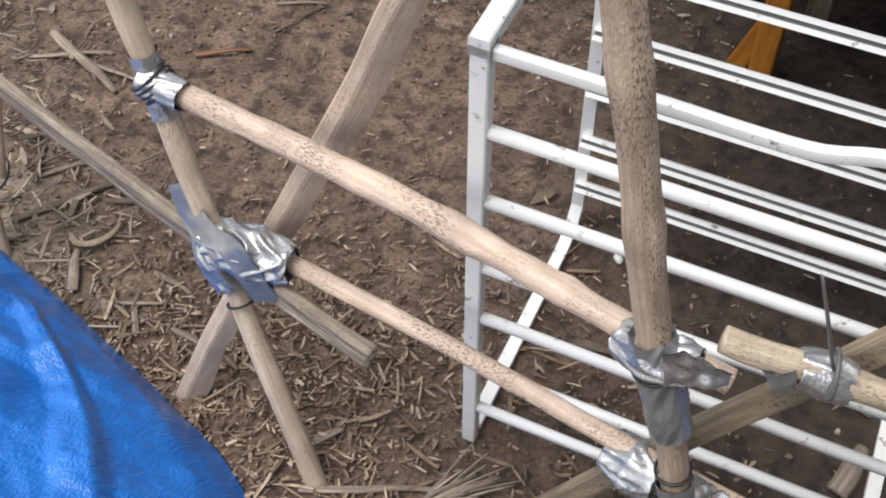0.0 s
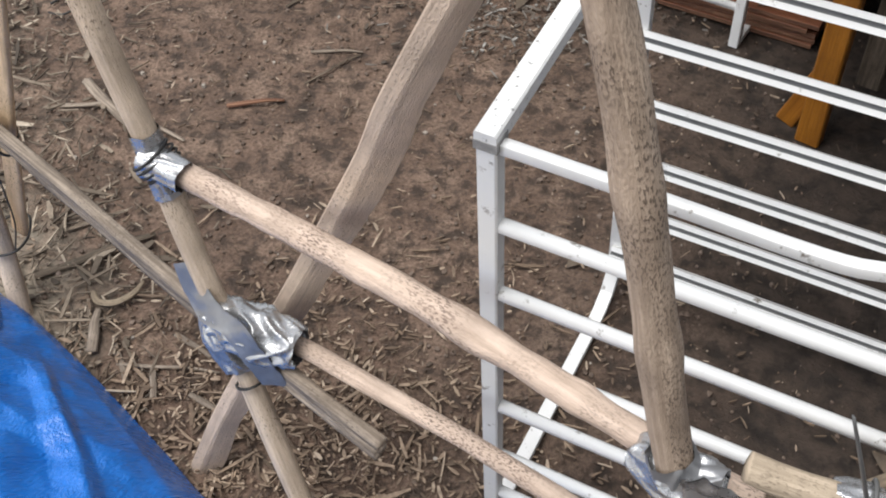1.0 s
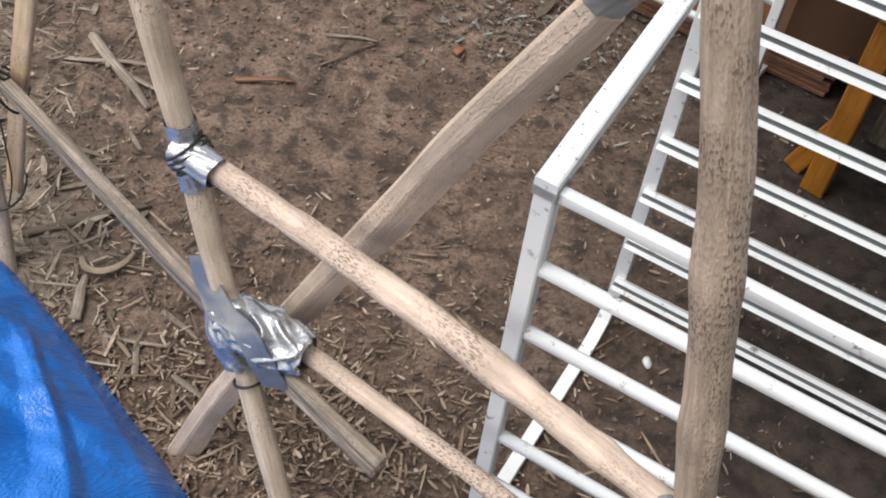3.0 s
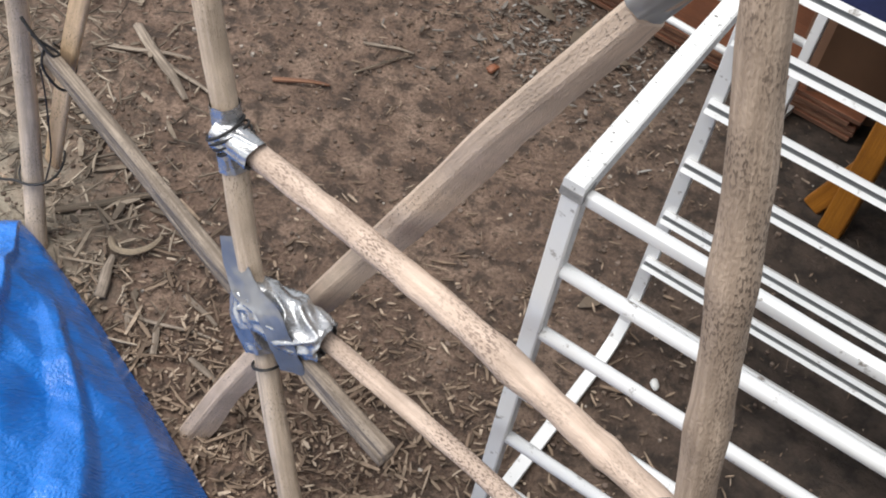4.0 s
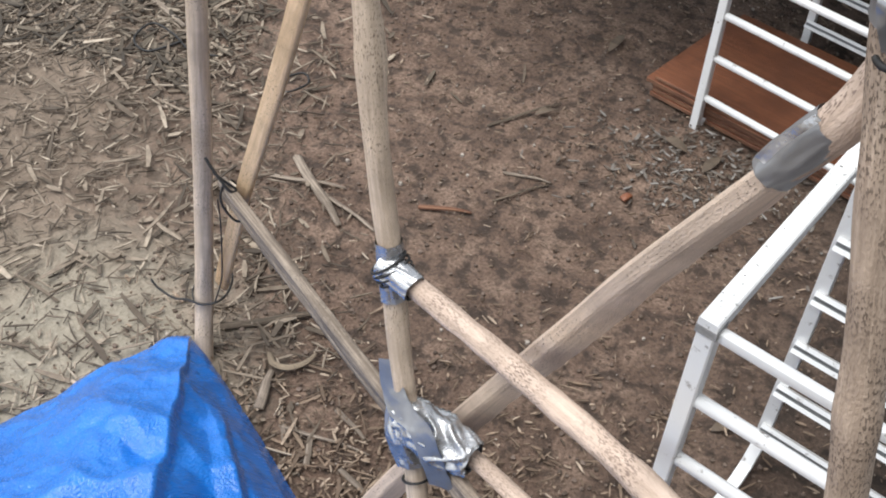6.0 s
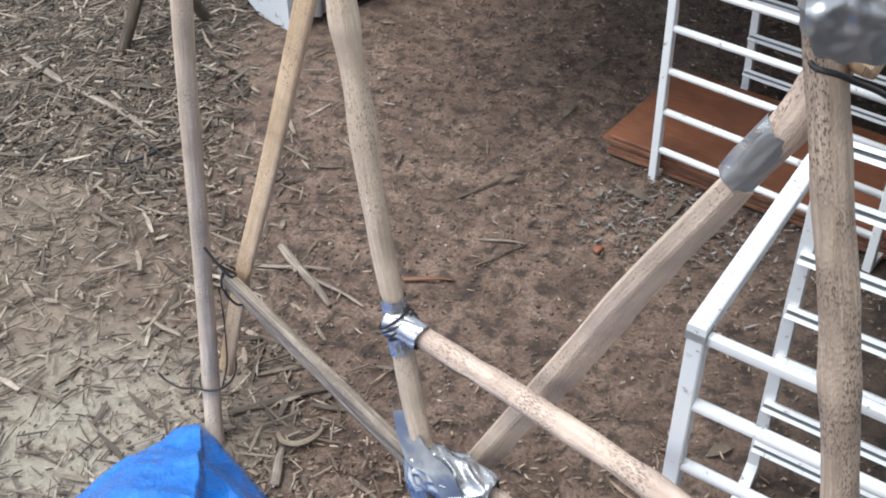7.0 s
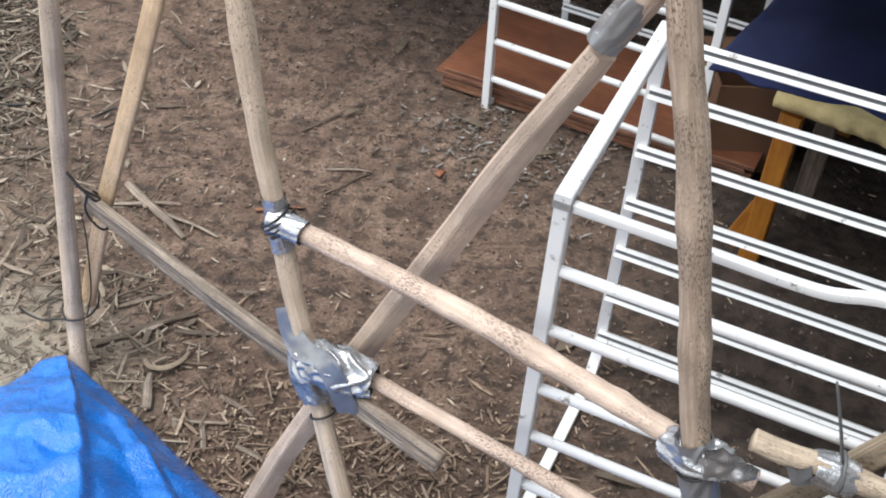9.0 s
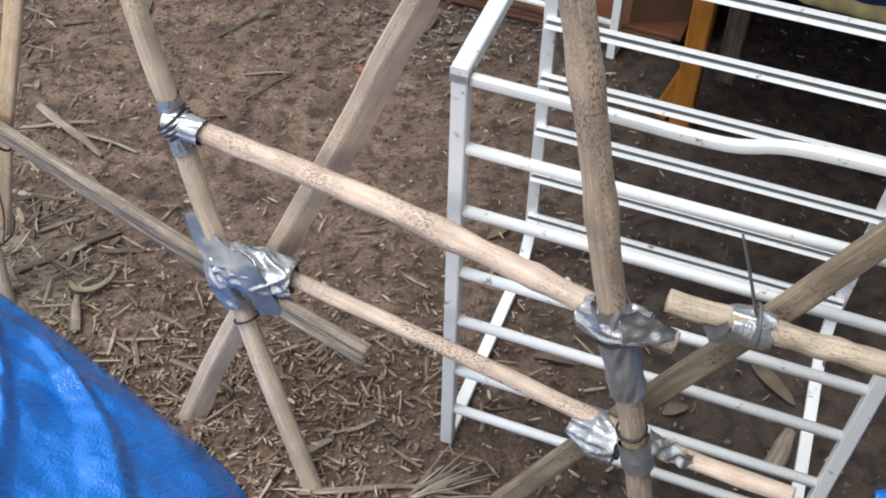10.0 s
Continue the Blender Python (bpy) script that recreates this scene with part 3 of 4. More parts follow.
# joint of the upper cross pole and the thick pole
j = joint("shiny crumpled duct tape round the thick pole with a loose flap")
bm = bmesh.new()
crumpled(bm, [(0.412, 1.024, 0.627), (0.422, 1.022, 0.594), (0.437, 1.017, 0.536), (0.454, 1.012, 0.472)], [0.0215, 0.0240, 0.0238, 0.0222], 6.0, 0.10, n=84, steps=64, freq=48)
part("wrap", bm, M_TAPE_BACK, j)
bm = bmesh.new()
crumpled(bm, [(0.390, 1.050, 0.575), (0.425, 1.022, 0.592), (0.464, 1.010, 0.596)], [0.0195, 0.0265, 0.0185], 7.0, 0.26, n=84, steps=64, freq=50)
part("sleeve", bm, M_TAPE, j)
bm = bmesh.new()
flap(bm, [((0.419, 0.992, 0.652), (0.430, 0.992, 0.591)), ((0.451, 0.985, 0.648), (0.461, 0.985, 0.602)), ((0.490, 0.990, 0.622), (0.487, 0.990, 0.607))], seed=2.5, wave=0.007, nu=22)
part("flap", bm, M_TAPE, j)
bm = bmesh.new()
loop_round(bm, (0.424, 1.022, 0.586), (0.45, 0.1, -1), 0.0285, 0.002, rise=0.004)
part("tie", bm, M_BLACK, j, "black tie")

# joint of the lower cross pole and the thick pole
j = joint("loose silver duct tape binding the low cross pole")
bm = bmesh.new()
crumpled(bm, [(0.471, 1.004, 0.381), (0.478, 1.003, 0.356), (0.486, 1.000, 0.324)], [0.0210, 0.0222, 0.0215], 9.0, 0.08, n=44)
part("wrap", bm, M_TAPE_BACK, j)
bm = bmesh.new()
crumpled(bm, [(0.399, 1.060, 0.339), (0.423, 1.045, 0.336), (0.461, 1.020, 0.336)], [0.021, 0.031, 0.026], 10.0, 0.30, n=52, steps=36, freq=30)
part("sleeve", bm, M_TAPE, j)
bm = bmesh.new()
flap(bm, [((0.486, 0.990, 0.425), (0.496, 0.985, 0.368)), ((0.517, 0.985, 0.400), (0.521, 0.980, 0.368)), ((0.546, 0.975, 0.392), (0.549, 0.975, 0.361))], seed=5.5, wave=0.007, nu=22)
part("flap", bm, M_TAPE, j)
bm = bmesh.new()
loop_round(bm, (0.467, 1.004, 0.400), (0.21, 0.05, -1), 0.0195, 0.002)
part("tie", bm, M_BLACK, j, "black tie")

# joint of the broken pole and the split timber
j = joint("silver duct tape with a grey zip tie on crossed timbers")
bm = bmesh.new()
crumpled(bm, [(0.543, 0.990, 0.640), (0.569, 0.988, 0.636), (0.594, 0.983, 0.632)], [0.0185, 0.0225, 0.0188], 12.0, 0.18, n=52, steps=36, freq=30)
part("wrap", bm, M_TAPE, j)
bm = bmesh.new()
flap(bm, [((0.538, 0.975, 0.657), (0.548, 0.975, 0.622)), ((0.525, 0.975, 0.648), (0.534, 0.975, 0.619)), ((0.508, 0.975, 0.655), (0.524, 0.975, 0.620))], seed=7.5, wave=0.002)
part("flap", bm, M_TAPE_BACK, j, "dull grey tape flap")
bm = bmesh.new()
loop_round(bm, (0.577, 0.988, 0.639), (1, -0.15, 0.05), 0.0240, 0.0022)
tie = part("zip_tie", bm, M_TIE, j, "grey zip tie")
bm = bmesh.new()
tube(bm, [(0.561, 0.960, 0.688), (0.541, 0.960, 0.751), (0.522, 0.965, 0.808)], [0.0034, 0.003, 0.0022], n=6, steps=8, flat=0.5)
part("zip_tie_tail", bm, M_TIE, tie)

# sleeve on the slab pole
j = joint("smooth silver duct tape sleeve joining pole ends")
bm = bmesh.new()
crumpled(bm, [(0.236, 1.128, 1.078), (0.253, 1.125, 1.109), (0.268, 1.122, 1.138)], [0.0200, 0.0200, 0.0192], 14.0, 0.09, n=60, flat=0.9, freq=40)
part("wrap", bm, M_TAPE_BACK, j)
bm = bmesh.new()
flap(bm, [((0.221, 1.105, 1.104), (0.229, 1.100, 1.104)), ((0.232, 1.100, 1.129), (0.239, 1.098, 1.127)), ((0.251, 1.098, 1.158), (0.256, 1.096, 1.155))], seed=9.5, wave=0.002)
part("flap", bm, M_TAPE, j)

# big wrap at the top of the thick pole
j = joint("large grey tape wrap at the top of the thick pole")
bm = bmesh.new()
crumpled(bm, [(0.295, 1.085, 1.239), (0.301, 1.090, 1.261), (0.302, 1.095, 1.296)], [0.034, 0.046, 0.042], 16.0, 0.12, n=52, steps=40, freq=18)
part("wrap", bm, M_TAPE_BACK, j)
bm = bmesh.new()
flap(bm, [((0.260, 1.040, 1.301), (0.337, 1.040, 1.307)), ((0.262, 1.035, 1.280), (0.341, 1.040, 1.286)), ((0.272, 1.040, 1.254), (0.338, 1.050, 1.267)), ((0.278, 1.050, 1.239), (0.316, 1.055, 1.242))], seed=11.5, wave=0.006, nu=30, nv=22)
part("flap", bm, M_TAPE_BACK, j)
bm = bmesh.new()
tube(bm, [(0.273, 1.068, 1.230), (0.278, 1.058, 1.231), (0.292, 1.056, 1.230), (0.307, 1.062, 1.222), (0.326, 1.075, 1.209), (0.351, 1.085, 1.191)], [0.0026, 0.0026, 0.0026, 0.0022], n=6, steps=18)
part("tie", bm, M_BLACK, j, "black tie")


# wires on the pale pole beside the tarpaulin
def wire(pts, label, r=0.0022):
    bm = bmesh.new()
    tube(bm, pts, [r, r, r * 0.8], n=6, steps=40)
    return tagged(bm_object("black_wire", bm, M_BLACK), label, "wire", "binding wires")


wire([(-0.755, 1.530, 0.145), (-0.742, 1.527, 0.132), (-0.708, 1.524, 0.122), (-0.672, 1.520, 0.136), (-0.646, 1.522, 0.134), (-0.622, 1.535, 0.136), (-0.613, 1.565, 0.140), (-0.628, 1.605, 0.142), (-0.655, 1.608, 0.142), (-0.676, 1.580, 0.140), (-0.676, 1.545, 0.138), (-0.660, 1.522, 0.137)], "black wire looped round a pole with a loose end")
wire([(-0.621, 1.533, 0.142), (-0.611, 1.548, 0.19), (-0.603, 1.550, 0.26), (-0.598, 1.552, 0.33), (-0.600, 1.556, 0.38)], "black wire running up beside the pale pole", 0.0016)
wire([(-0.604, 1.545, 0.478), (-0.583, 1.540, 0.452), (-0.560, 1.538, 0.428), (-0.556, 1.550, 0.424), (-0.575, 1.545, 0.440), (-0.590, 1.540, 0.455)], "twisted black wire end standing off a lath", 0.0026)
wire([(-0.575, 1.548, 0.436), (-0.580, 1.538, 0.410), (-0.574, 1.535, 0.388), (-0.560, 1.540, 0.362), (-0.552, 1.552, 0.358), (-0.553, 1.580, 0.385), (-0.575, 1.566, 0.425)], "twisted black wire binding a stick to poles")


# ---- white racks ----
def rack(label, origin, turn, width, front, back, height, kinked=False, lean=0.0):
    """A white slatted steel rack: smooth rails in front, grooved rails behind."""
    r = thing("metal_rack", label, "rack", "white metal racks")
    d_top, d_low = 0.420, 0.475
    drop = math.tan(radians(lean))
    for x in (0.0, width):
        bm = bmesh.new()
        bar(bm, (x, 0, 0.002), (x, 0, height - 0.0115), 0.021, 0.020, up=(0, 1, 0), bevel=0.002)
        part("front_leg", bm, M_WHITE, r, smooth=False)
        bm = bmesh.new()
        bar(bm, (x, -0.0115, height), (x, d_top + 0.012, height), 0.0225, 0.021, bevel=0.002)
        top = part("top_tube", bm, M_WHITE_WORN, r, "white tube with chipped paint", smooth=False)
        bm = bmesh.new()
        sweep(bm, [(x, 0.014, 0.011), (x, 0.30, 0.010 - 0.30 * drop), (x, d_low - 0.06, 0.012 - 0.42 * drop), (x, d_low - 0.014, 0.035), (x, d_low - 0.008, 0.10), (x, (d_low + d_top) / 2, 0.45), (x, d_top + 0.004, height - 0.012)], 0.022, 0.014, (1, 0, 0), steps=44)
        part("side_tube", bm, M_WHITE, r, smooth=False)
        bm = bmesh.new()
        bar(bm, (x - 0.0119, 0, height - 0.006), (x + 0.0119, 0, height - 0.006), 0.0240, 0.013, bevel=0.001)
        part("weld", bm, M_WELD, top, "rough grey weld", smooth=False)
    for i, z in enumerate(front):
        bm = bmesh.new()
        if kinked and i == len(front) - 1:
            sweep(bm, [(0.012, 0, z), (width * 0.3, 0, z - 0.001), (width * 0.46, 0, z - 0.003), (width * 0.56, 0, z + 0.000), (width * 0.64, 0.002, z + 0.013), (width * 0.75, 0.002, z + 0.018), (width - 0.012, 0.004, z + 0.018)], 0.0115, 0.0132, (0, 1, 0), steps=40)
        else:
            bar(bm, (0.0105, 0, z), (width - 0.0105, 0, z), 0.0145, 0.0165, bevel=0.004)
        part("rail", bm, M_WHITE, r)
    for z in back:
        s = z / height
        y = d_low - 0.008 + (d_top + 0.004 - d_low + 0.008) * s - 0.012
        bm = bmesh.new()
        w, g = 0.0105, 0.0030
        prof = [(-0.006, -w), (0.006, -w), (0.006, -g), (-0.001, -g), (-0.001, g), (0.006, g), (0.006, w), (-0.006, w)]
        extrude(bm, prof, (-0.004, y, z), (width + 0.004, y, z), Vector((0, -0.8, 0.6)), Vector((0, 0.6, 0.8)))
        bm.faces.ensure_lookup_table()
        # groove faces coloured grey to stand in for the recess's shade
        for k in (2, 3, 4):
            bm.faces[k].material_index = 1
        part("grooved_rail", bm, [M_WHITE, M_GROOVE_SHADE], r, smooth=False)
    r.matrix_world = pose(*origin, 0, 0, turn) @ pose(0, 0, 0, lean, lean * 0.6)
    return r


rack("white steel rack with grooved back rails and kinked top rail", (0.218, 1.245, 0), -17.3, 0.585,
     [0.103, 0.213, 0.342, 0.454, 0.580, 0.694, 0.806], [0.116 + 0.1185 * i for i in range(6)] + [0.806], 0.8165, True, 2.2)
rack("white enamelled steel rack standing over a plywood stack", (0.040, 2.605, 0), -23.3, 0.568,
     [0.094 + 0.1115 * i for i in range(7)], [0.10 + 0.112 * i for i in range(7)], 0.79)


# ---- plywood stack ----
def plywood():
    ang = radians(-20.5)
    ux, uy = Vector((math.cos(ang), math.sin(ang), 0)), Vector((-math.sin(ang), math.cos(ang), 0))
    rng = random.Random(5)
    for k in range(5):
        o = Vector((-0.105, 2.675, 0)) + ux * rng.uniform(-0.004, 0.02) + uy * rng.uniform(-0.004, 0.012)
        z = 0.006 + 0.0125 * k
        w = 0.86
        d = 0.40
        bm = bmesh.new()
        c = o + uy * d / 2 + Vector((0, 0, z + 0.0055))
        bar(bm, c, c + ux * w, d, 0.011, bevel=0.0012)
        bm.normal_update()
        for f in bm.faces:
            f.material_index = 0 if abs(f.normal.z) > 0.6 else 1
        tagged(bm_object("plywood_sheet", bm, [M_PLY, M_PLYEDGE], smooth=False), "reddish-brown plywood sheet lying in a low stack", "board", "stacked plywood sheets")


plywood()


# ---- bench with bedding ----
B_ANG = -27.0


def bench():
    m = pose(0.535, 2.150, 0, 0, 0, B_ANG)
    b = thing("wooden_bench", "orange varnished wooden bench with plank legs", "bench")
    for x, y in ((0.165, 0.045), (0.98, 0.045), (0.165, 0.68), (0.98, 0.68)):
        bm = bmesh.new()
        bar(bm, (x, y, 0), (x, y, 0.400), 0.047, 0.030, up=(0, 1, 0), bevel=0.003)
        part("leg", bm, M_ORANGE, b, smooth=False)
    bm = bmesh.new()
    bar(bm, (0.225, 0.11, 0.12), (0.225, 0.11, 0.400), 0.045, 0.02, up=(0, 1, 0), bevel=0.003)
    part("inner_post", bm, M_STAKE, b, "dull brown post", smooth=False)
    bm = bmesh.new()
    bar(bm, (0.105, 0.075, 0.0), (0.160, 0.075, 0.160), 0.040, 0.024, up=(0, 1, 0), bevel=0.003)
    part("brace", bm, M_ORANGE, b, smooth=False)
    for k in range(4):
        bm = bmesh.new()
        y = 0.135 + 0.175 * k
        bar(bm, (0.17, y, 0.412), (1.03, y, 0.412), 0.175, 0.022, bevel=0.003)
        part("plank", bm, M_ORANGE, b, smooth=False)
    b.matrix_world = m
    bm = bmesh.new()
    n = 70
    rows = []
    for i in range(n + 1):
        x = 0.13 + 0.90 * i / n
        wob = 0.007 * noise.noise(Vector((x * 17, 0.3, 1))) + 0.005 * noise.noise(Vector((x * 45, 2, 1)))
        rows.append([bm.verts.new(p) for p in ((x, 0.004 + wob, 0.4245), (x, -0.004 + wob * 1.6, 0.436 + wob), (x, -0.002 + wob * 2.2, 0.454 + wob), (x, 0.010 + wob, 0.466), (x, 0.70, 0.466), (x, 0.70, 0.4245))])
    for a, c in zip(rows, rows[1:]):
        for j2 in range(6):
            bm.faces.new((a[j2], a[(j2 + 1) % 6], c[(j2 + 1) % 6], c[j2]))
    bm.faces.new(rows[0])
    bm.faces.new(rows[-1])
    f = tagged(bm_object("foam_mattress", bm, M_FOAM), "yellow foam mattress with a ragged edge on the bench", "mattress")
    f.matrix_world = m
    # blanket over mattress and past the end; far hanging drop added to block light
    bm = bmesh.new()
    uvl = bm.loops.layers.uv.verify()
    nx, ny = 80, 60
    g = []
    for jy in range(ny + 1):
        row = []
        for ix in range(nx + 1):
            u, v = ix / nx, jy / ny
            x = -0.02 + 1.07 * u
            s = v * 1.25
            edge = 0.02 * noise.noise(Vector((x * 5, 0, 4))) + 0.010 * noise.noise(Vector((x * 16, 1, 4)))
            y = 0.012 + 1.6 * edge * (1 - v) + min(s, 0.72)
            z = 0.478 + 0.010 * noise.noise(Vector((x * 6, y * 6, 1))) + 0.006 * abs(noise.noise(Vector((x * 13, y * 9, 7))))
            if s > 0.72:
                z -= s - 0.72
                y += 0.02 * noise.noise(Vector((x * 9, z * 3, 0)))
            if x < 0.12:
                d = (0.12 - x)
                z -= d * 0.10 + 0.012 * abs(noise.noise(Vector((y * 14, 2, 2)))) * d * 7
            if v < 0.02:
                z -= 0.010
            row.append(bm.verts.new((x, y, max(z, 0.012))))
        g.append(row)
    for jy in range(ny):
        for ix in range(nx):
            fc = bm.faces.new((g[jy][ix], g[jy][ix + 1], g[jy + 1][ix + 1], g[jy + 1][ix]))
            for l in fc.loops:
                l[uvl].uv = (l.vert.co.x, l.vert.co.y + l.vert.co.z)
    c = tagged(bm_object("blanket", bm, M_NAVY), "dark navy blue blanket spread over the mattress", "blanket")
    so = c.modifiers.new("thickness", "SOLIDIFY")
    so.thickness = 0.006
    c.matrix_world = m


bench()


def carton():
    t = thing("cardboard_box", "open brown cardboard box with a small white label", "box")
    w, d, h, k = 0.20, 0.16, 0.25, 0.006
    for nm, p, q, th, hh in (("front_panel", (0, 0, h / 2), (w, 0, h / 2), k, h), ("back_panel", (0, d, h / 2), (w, d, h / 2), k, h)):
        bm = bmesh.new()
        bar(bm, p, q, th, hh, bevel=0.001)
        panel = part(nm, bm, M_CARD, t, smooth=False)
    for x in (0.004, w - 0.004):
        bm = bmesh.new()
        bar(bm, (x, 0.004, h / 2), (x, d - 0.004, h / 2), k, h, bevel=0.001)
        part("side_panel", bm, M_CARD, t, smooth=False)
    bm = bmesh.new()
    bar(bm, (0.004, d / 2, 0.006), (w - 0.004, d / 2, 0.006), d - 0.008, 0.008, bevel=0.001)
    part("bottom", bm, M_CARD, t, smooth=False)
    bm = bmesh.new()
    bar(bm, (0.0, d + 0.028, h + 0.004), (w, d + 0.028, h + 0.004), 0.055, 0.005, up=(0, -0.1, 0.9), bevel=0.001)
    part("flap", bm, M_CARD, panel, smooth=False)
    bm = bmesh.new()
    bar(bm, (0.085, d - 0.006, h - 0.035), (0.115, d - 0.006, h - 0.035), 0.003, 0.03, bevel=0.0005)
    part("label", bm, M_LABEL, panel, "small white label", smooth=False)
    t.matrix_world = pose(0.60, 2.43, 0.004, 0, 0, 8)


carton()


# ---- white appliance at the back ----
def appliance():
    t = thing("white_appliance", "white plastic appliance with louvres and grey panel on soil", "appliance")
    L, W, H = 0.86, 0.27, 0.42
    bm = bmesh.new()
    bar(bm, (0.05, W / 2, H / 2), (L, W / 2, H / 2), W - 0.02, H, bevel=0.012)
    part("body", bm, M_GREYPANEL, t, "dull grey panel")
    bm = bmesh.new()
    prof = [(-W / 2, 0.0), (W / 2 - 0.10, 0.0), (W / 2, 0.06), (W / 2, H), (-W / 2, H)]
    extrude(bm, prof, (0.0, W / 2, 0), (0.048, W / 2, 0), Vector((0, 1, 0)), Vector((0, 0, 1)))
    end = part("end_panel", bm, M_PLASTIC, t, "white end panel", smooth=False)
    bm = bmesh.new()
    bar(bm, (0.10, -0.008, 0.03), (0.10, -0.008, H), 0.045, 0.03, up=(1, 0, 0), bevel=0.01)
    part("corner_strip", bm, M_PLASTIC, t)
    # black sheet stands in for the shaded gaps between the louvres
    bm = bmesh.new()
    bar(bm, (0.049, 0.006, H / 2 + 0.02), (0.098, 0.006, H / 2 + 0.02), 0.006, H - 0.06, bevel=0.001)
    part("vent_shade", bm, M_DARK, t, "black sheet standing in for shade in the vent gaps", smooth=False)
    for k in range(5):
        bm = bmesh.new()
        z = 0.040 + 0.080 * k
        bar(bm, (0.047, -0.004, z + 0.014), (0.082, -0.004, z), 0.016, 0.020, bevel=0.003)
        part("louvre", bm, M_PLASTIC, end, smooth=False)
    bm = bmesh.new()
    bar(bm, (0.125, 0.002, 0.075), (L, 0.002, 0.075), 0.022, 0.11, bevel=0.006)
    part("skirt", bm, M_SKIRT, t, "pale grey lower skirt")
    bm = bmesh.new()
    bar(bm, (0.125, 0.004, 0.139), (L, 0.004, 0.139), 0.012, 0.010, bevel=0.001)
    part("seam", bm, M_DARK, t, "dark seam", smooth=False)
    bm = bmesh.new()
    bar(bm, (0.05, W / 2, H + 0.012), (L + 0.02, W / 2, H + 0.012), W + 0.02, 0.022, bevel=0.008)
    part("lid", bm, M_PLASTIC, t)
    t.matrix_world = pose(-1.165, 3.08, 0.0, 0, 0, 60)


appliance()


# ---- dark trestle of stakes ----
def trestle():
    t = thing("stake_trestle", "dark weathered stakes lashed into a low trestle", "trestle")
    top = Vector((-1.52, 2.94, 0.30))
    for p in ((-1.627, 2.823, -0.02), (-1.455, 3.10, -0.02)):
        bm = bmesh.new()
        tube(bm, [p, lerp(p, top, 0.5) + Vector((0.004, 0, 0)), top + (top - Vector(p)) * 0.06], [0.017, 0.018, 0.017], steps=24, rough=0.12, seed=p[0] * 9, power=0.7)
        part("stake", bm, M_STAKE, t)
    bm = bmesh.new()
    tube(bm, [(-1.80, 2.76, 0.335), (-1.52, 2.945, 0.34), (-1.33, 3.08, 0.345), (-1.20, 3.20, 0.35)], [0.022, 0.022, 0.02, 0.019], steps=30, rough=0.1, seed=3.3)
    part("beam", bm, M_STAKE, t)
    bm = bmesh.new()
    crumpled(bm, [(-1.55, 2.92, 0.335), (-1.52, 2.94, 0.315), (-1.49, 2.965, 0.335)], [0.027, 0.033, 0.027], 20.0, 0.2, n=30, steps=14)
    part("lashing", bm, M_TAPE_BACK, t, "grey tape lashing", smooth=False)


trestle()


# ---- blue tarpaulin ----
def steps_between(x, knots):
    """Straight runs between (place, value) knots."""
    for (a, p), (b, q) in zip(knots, knots[1:]):
        if x <= b:
            return p + (q - p) * (x - a) / (b - a)
    return knots[-1][1]


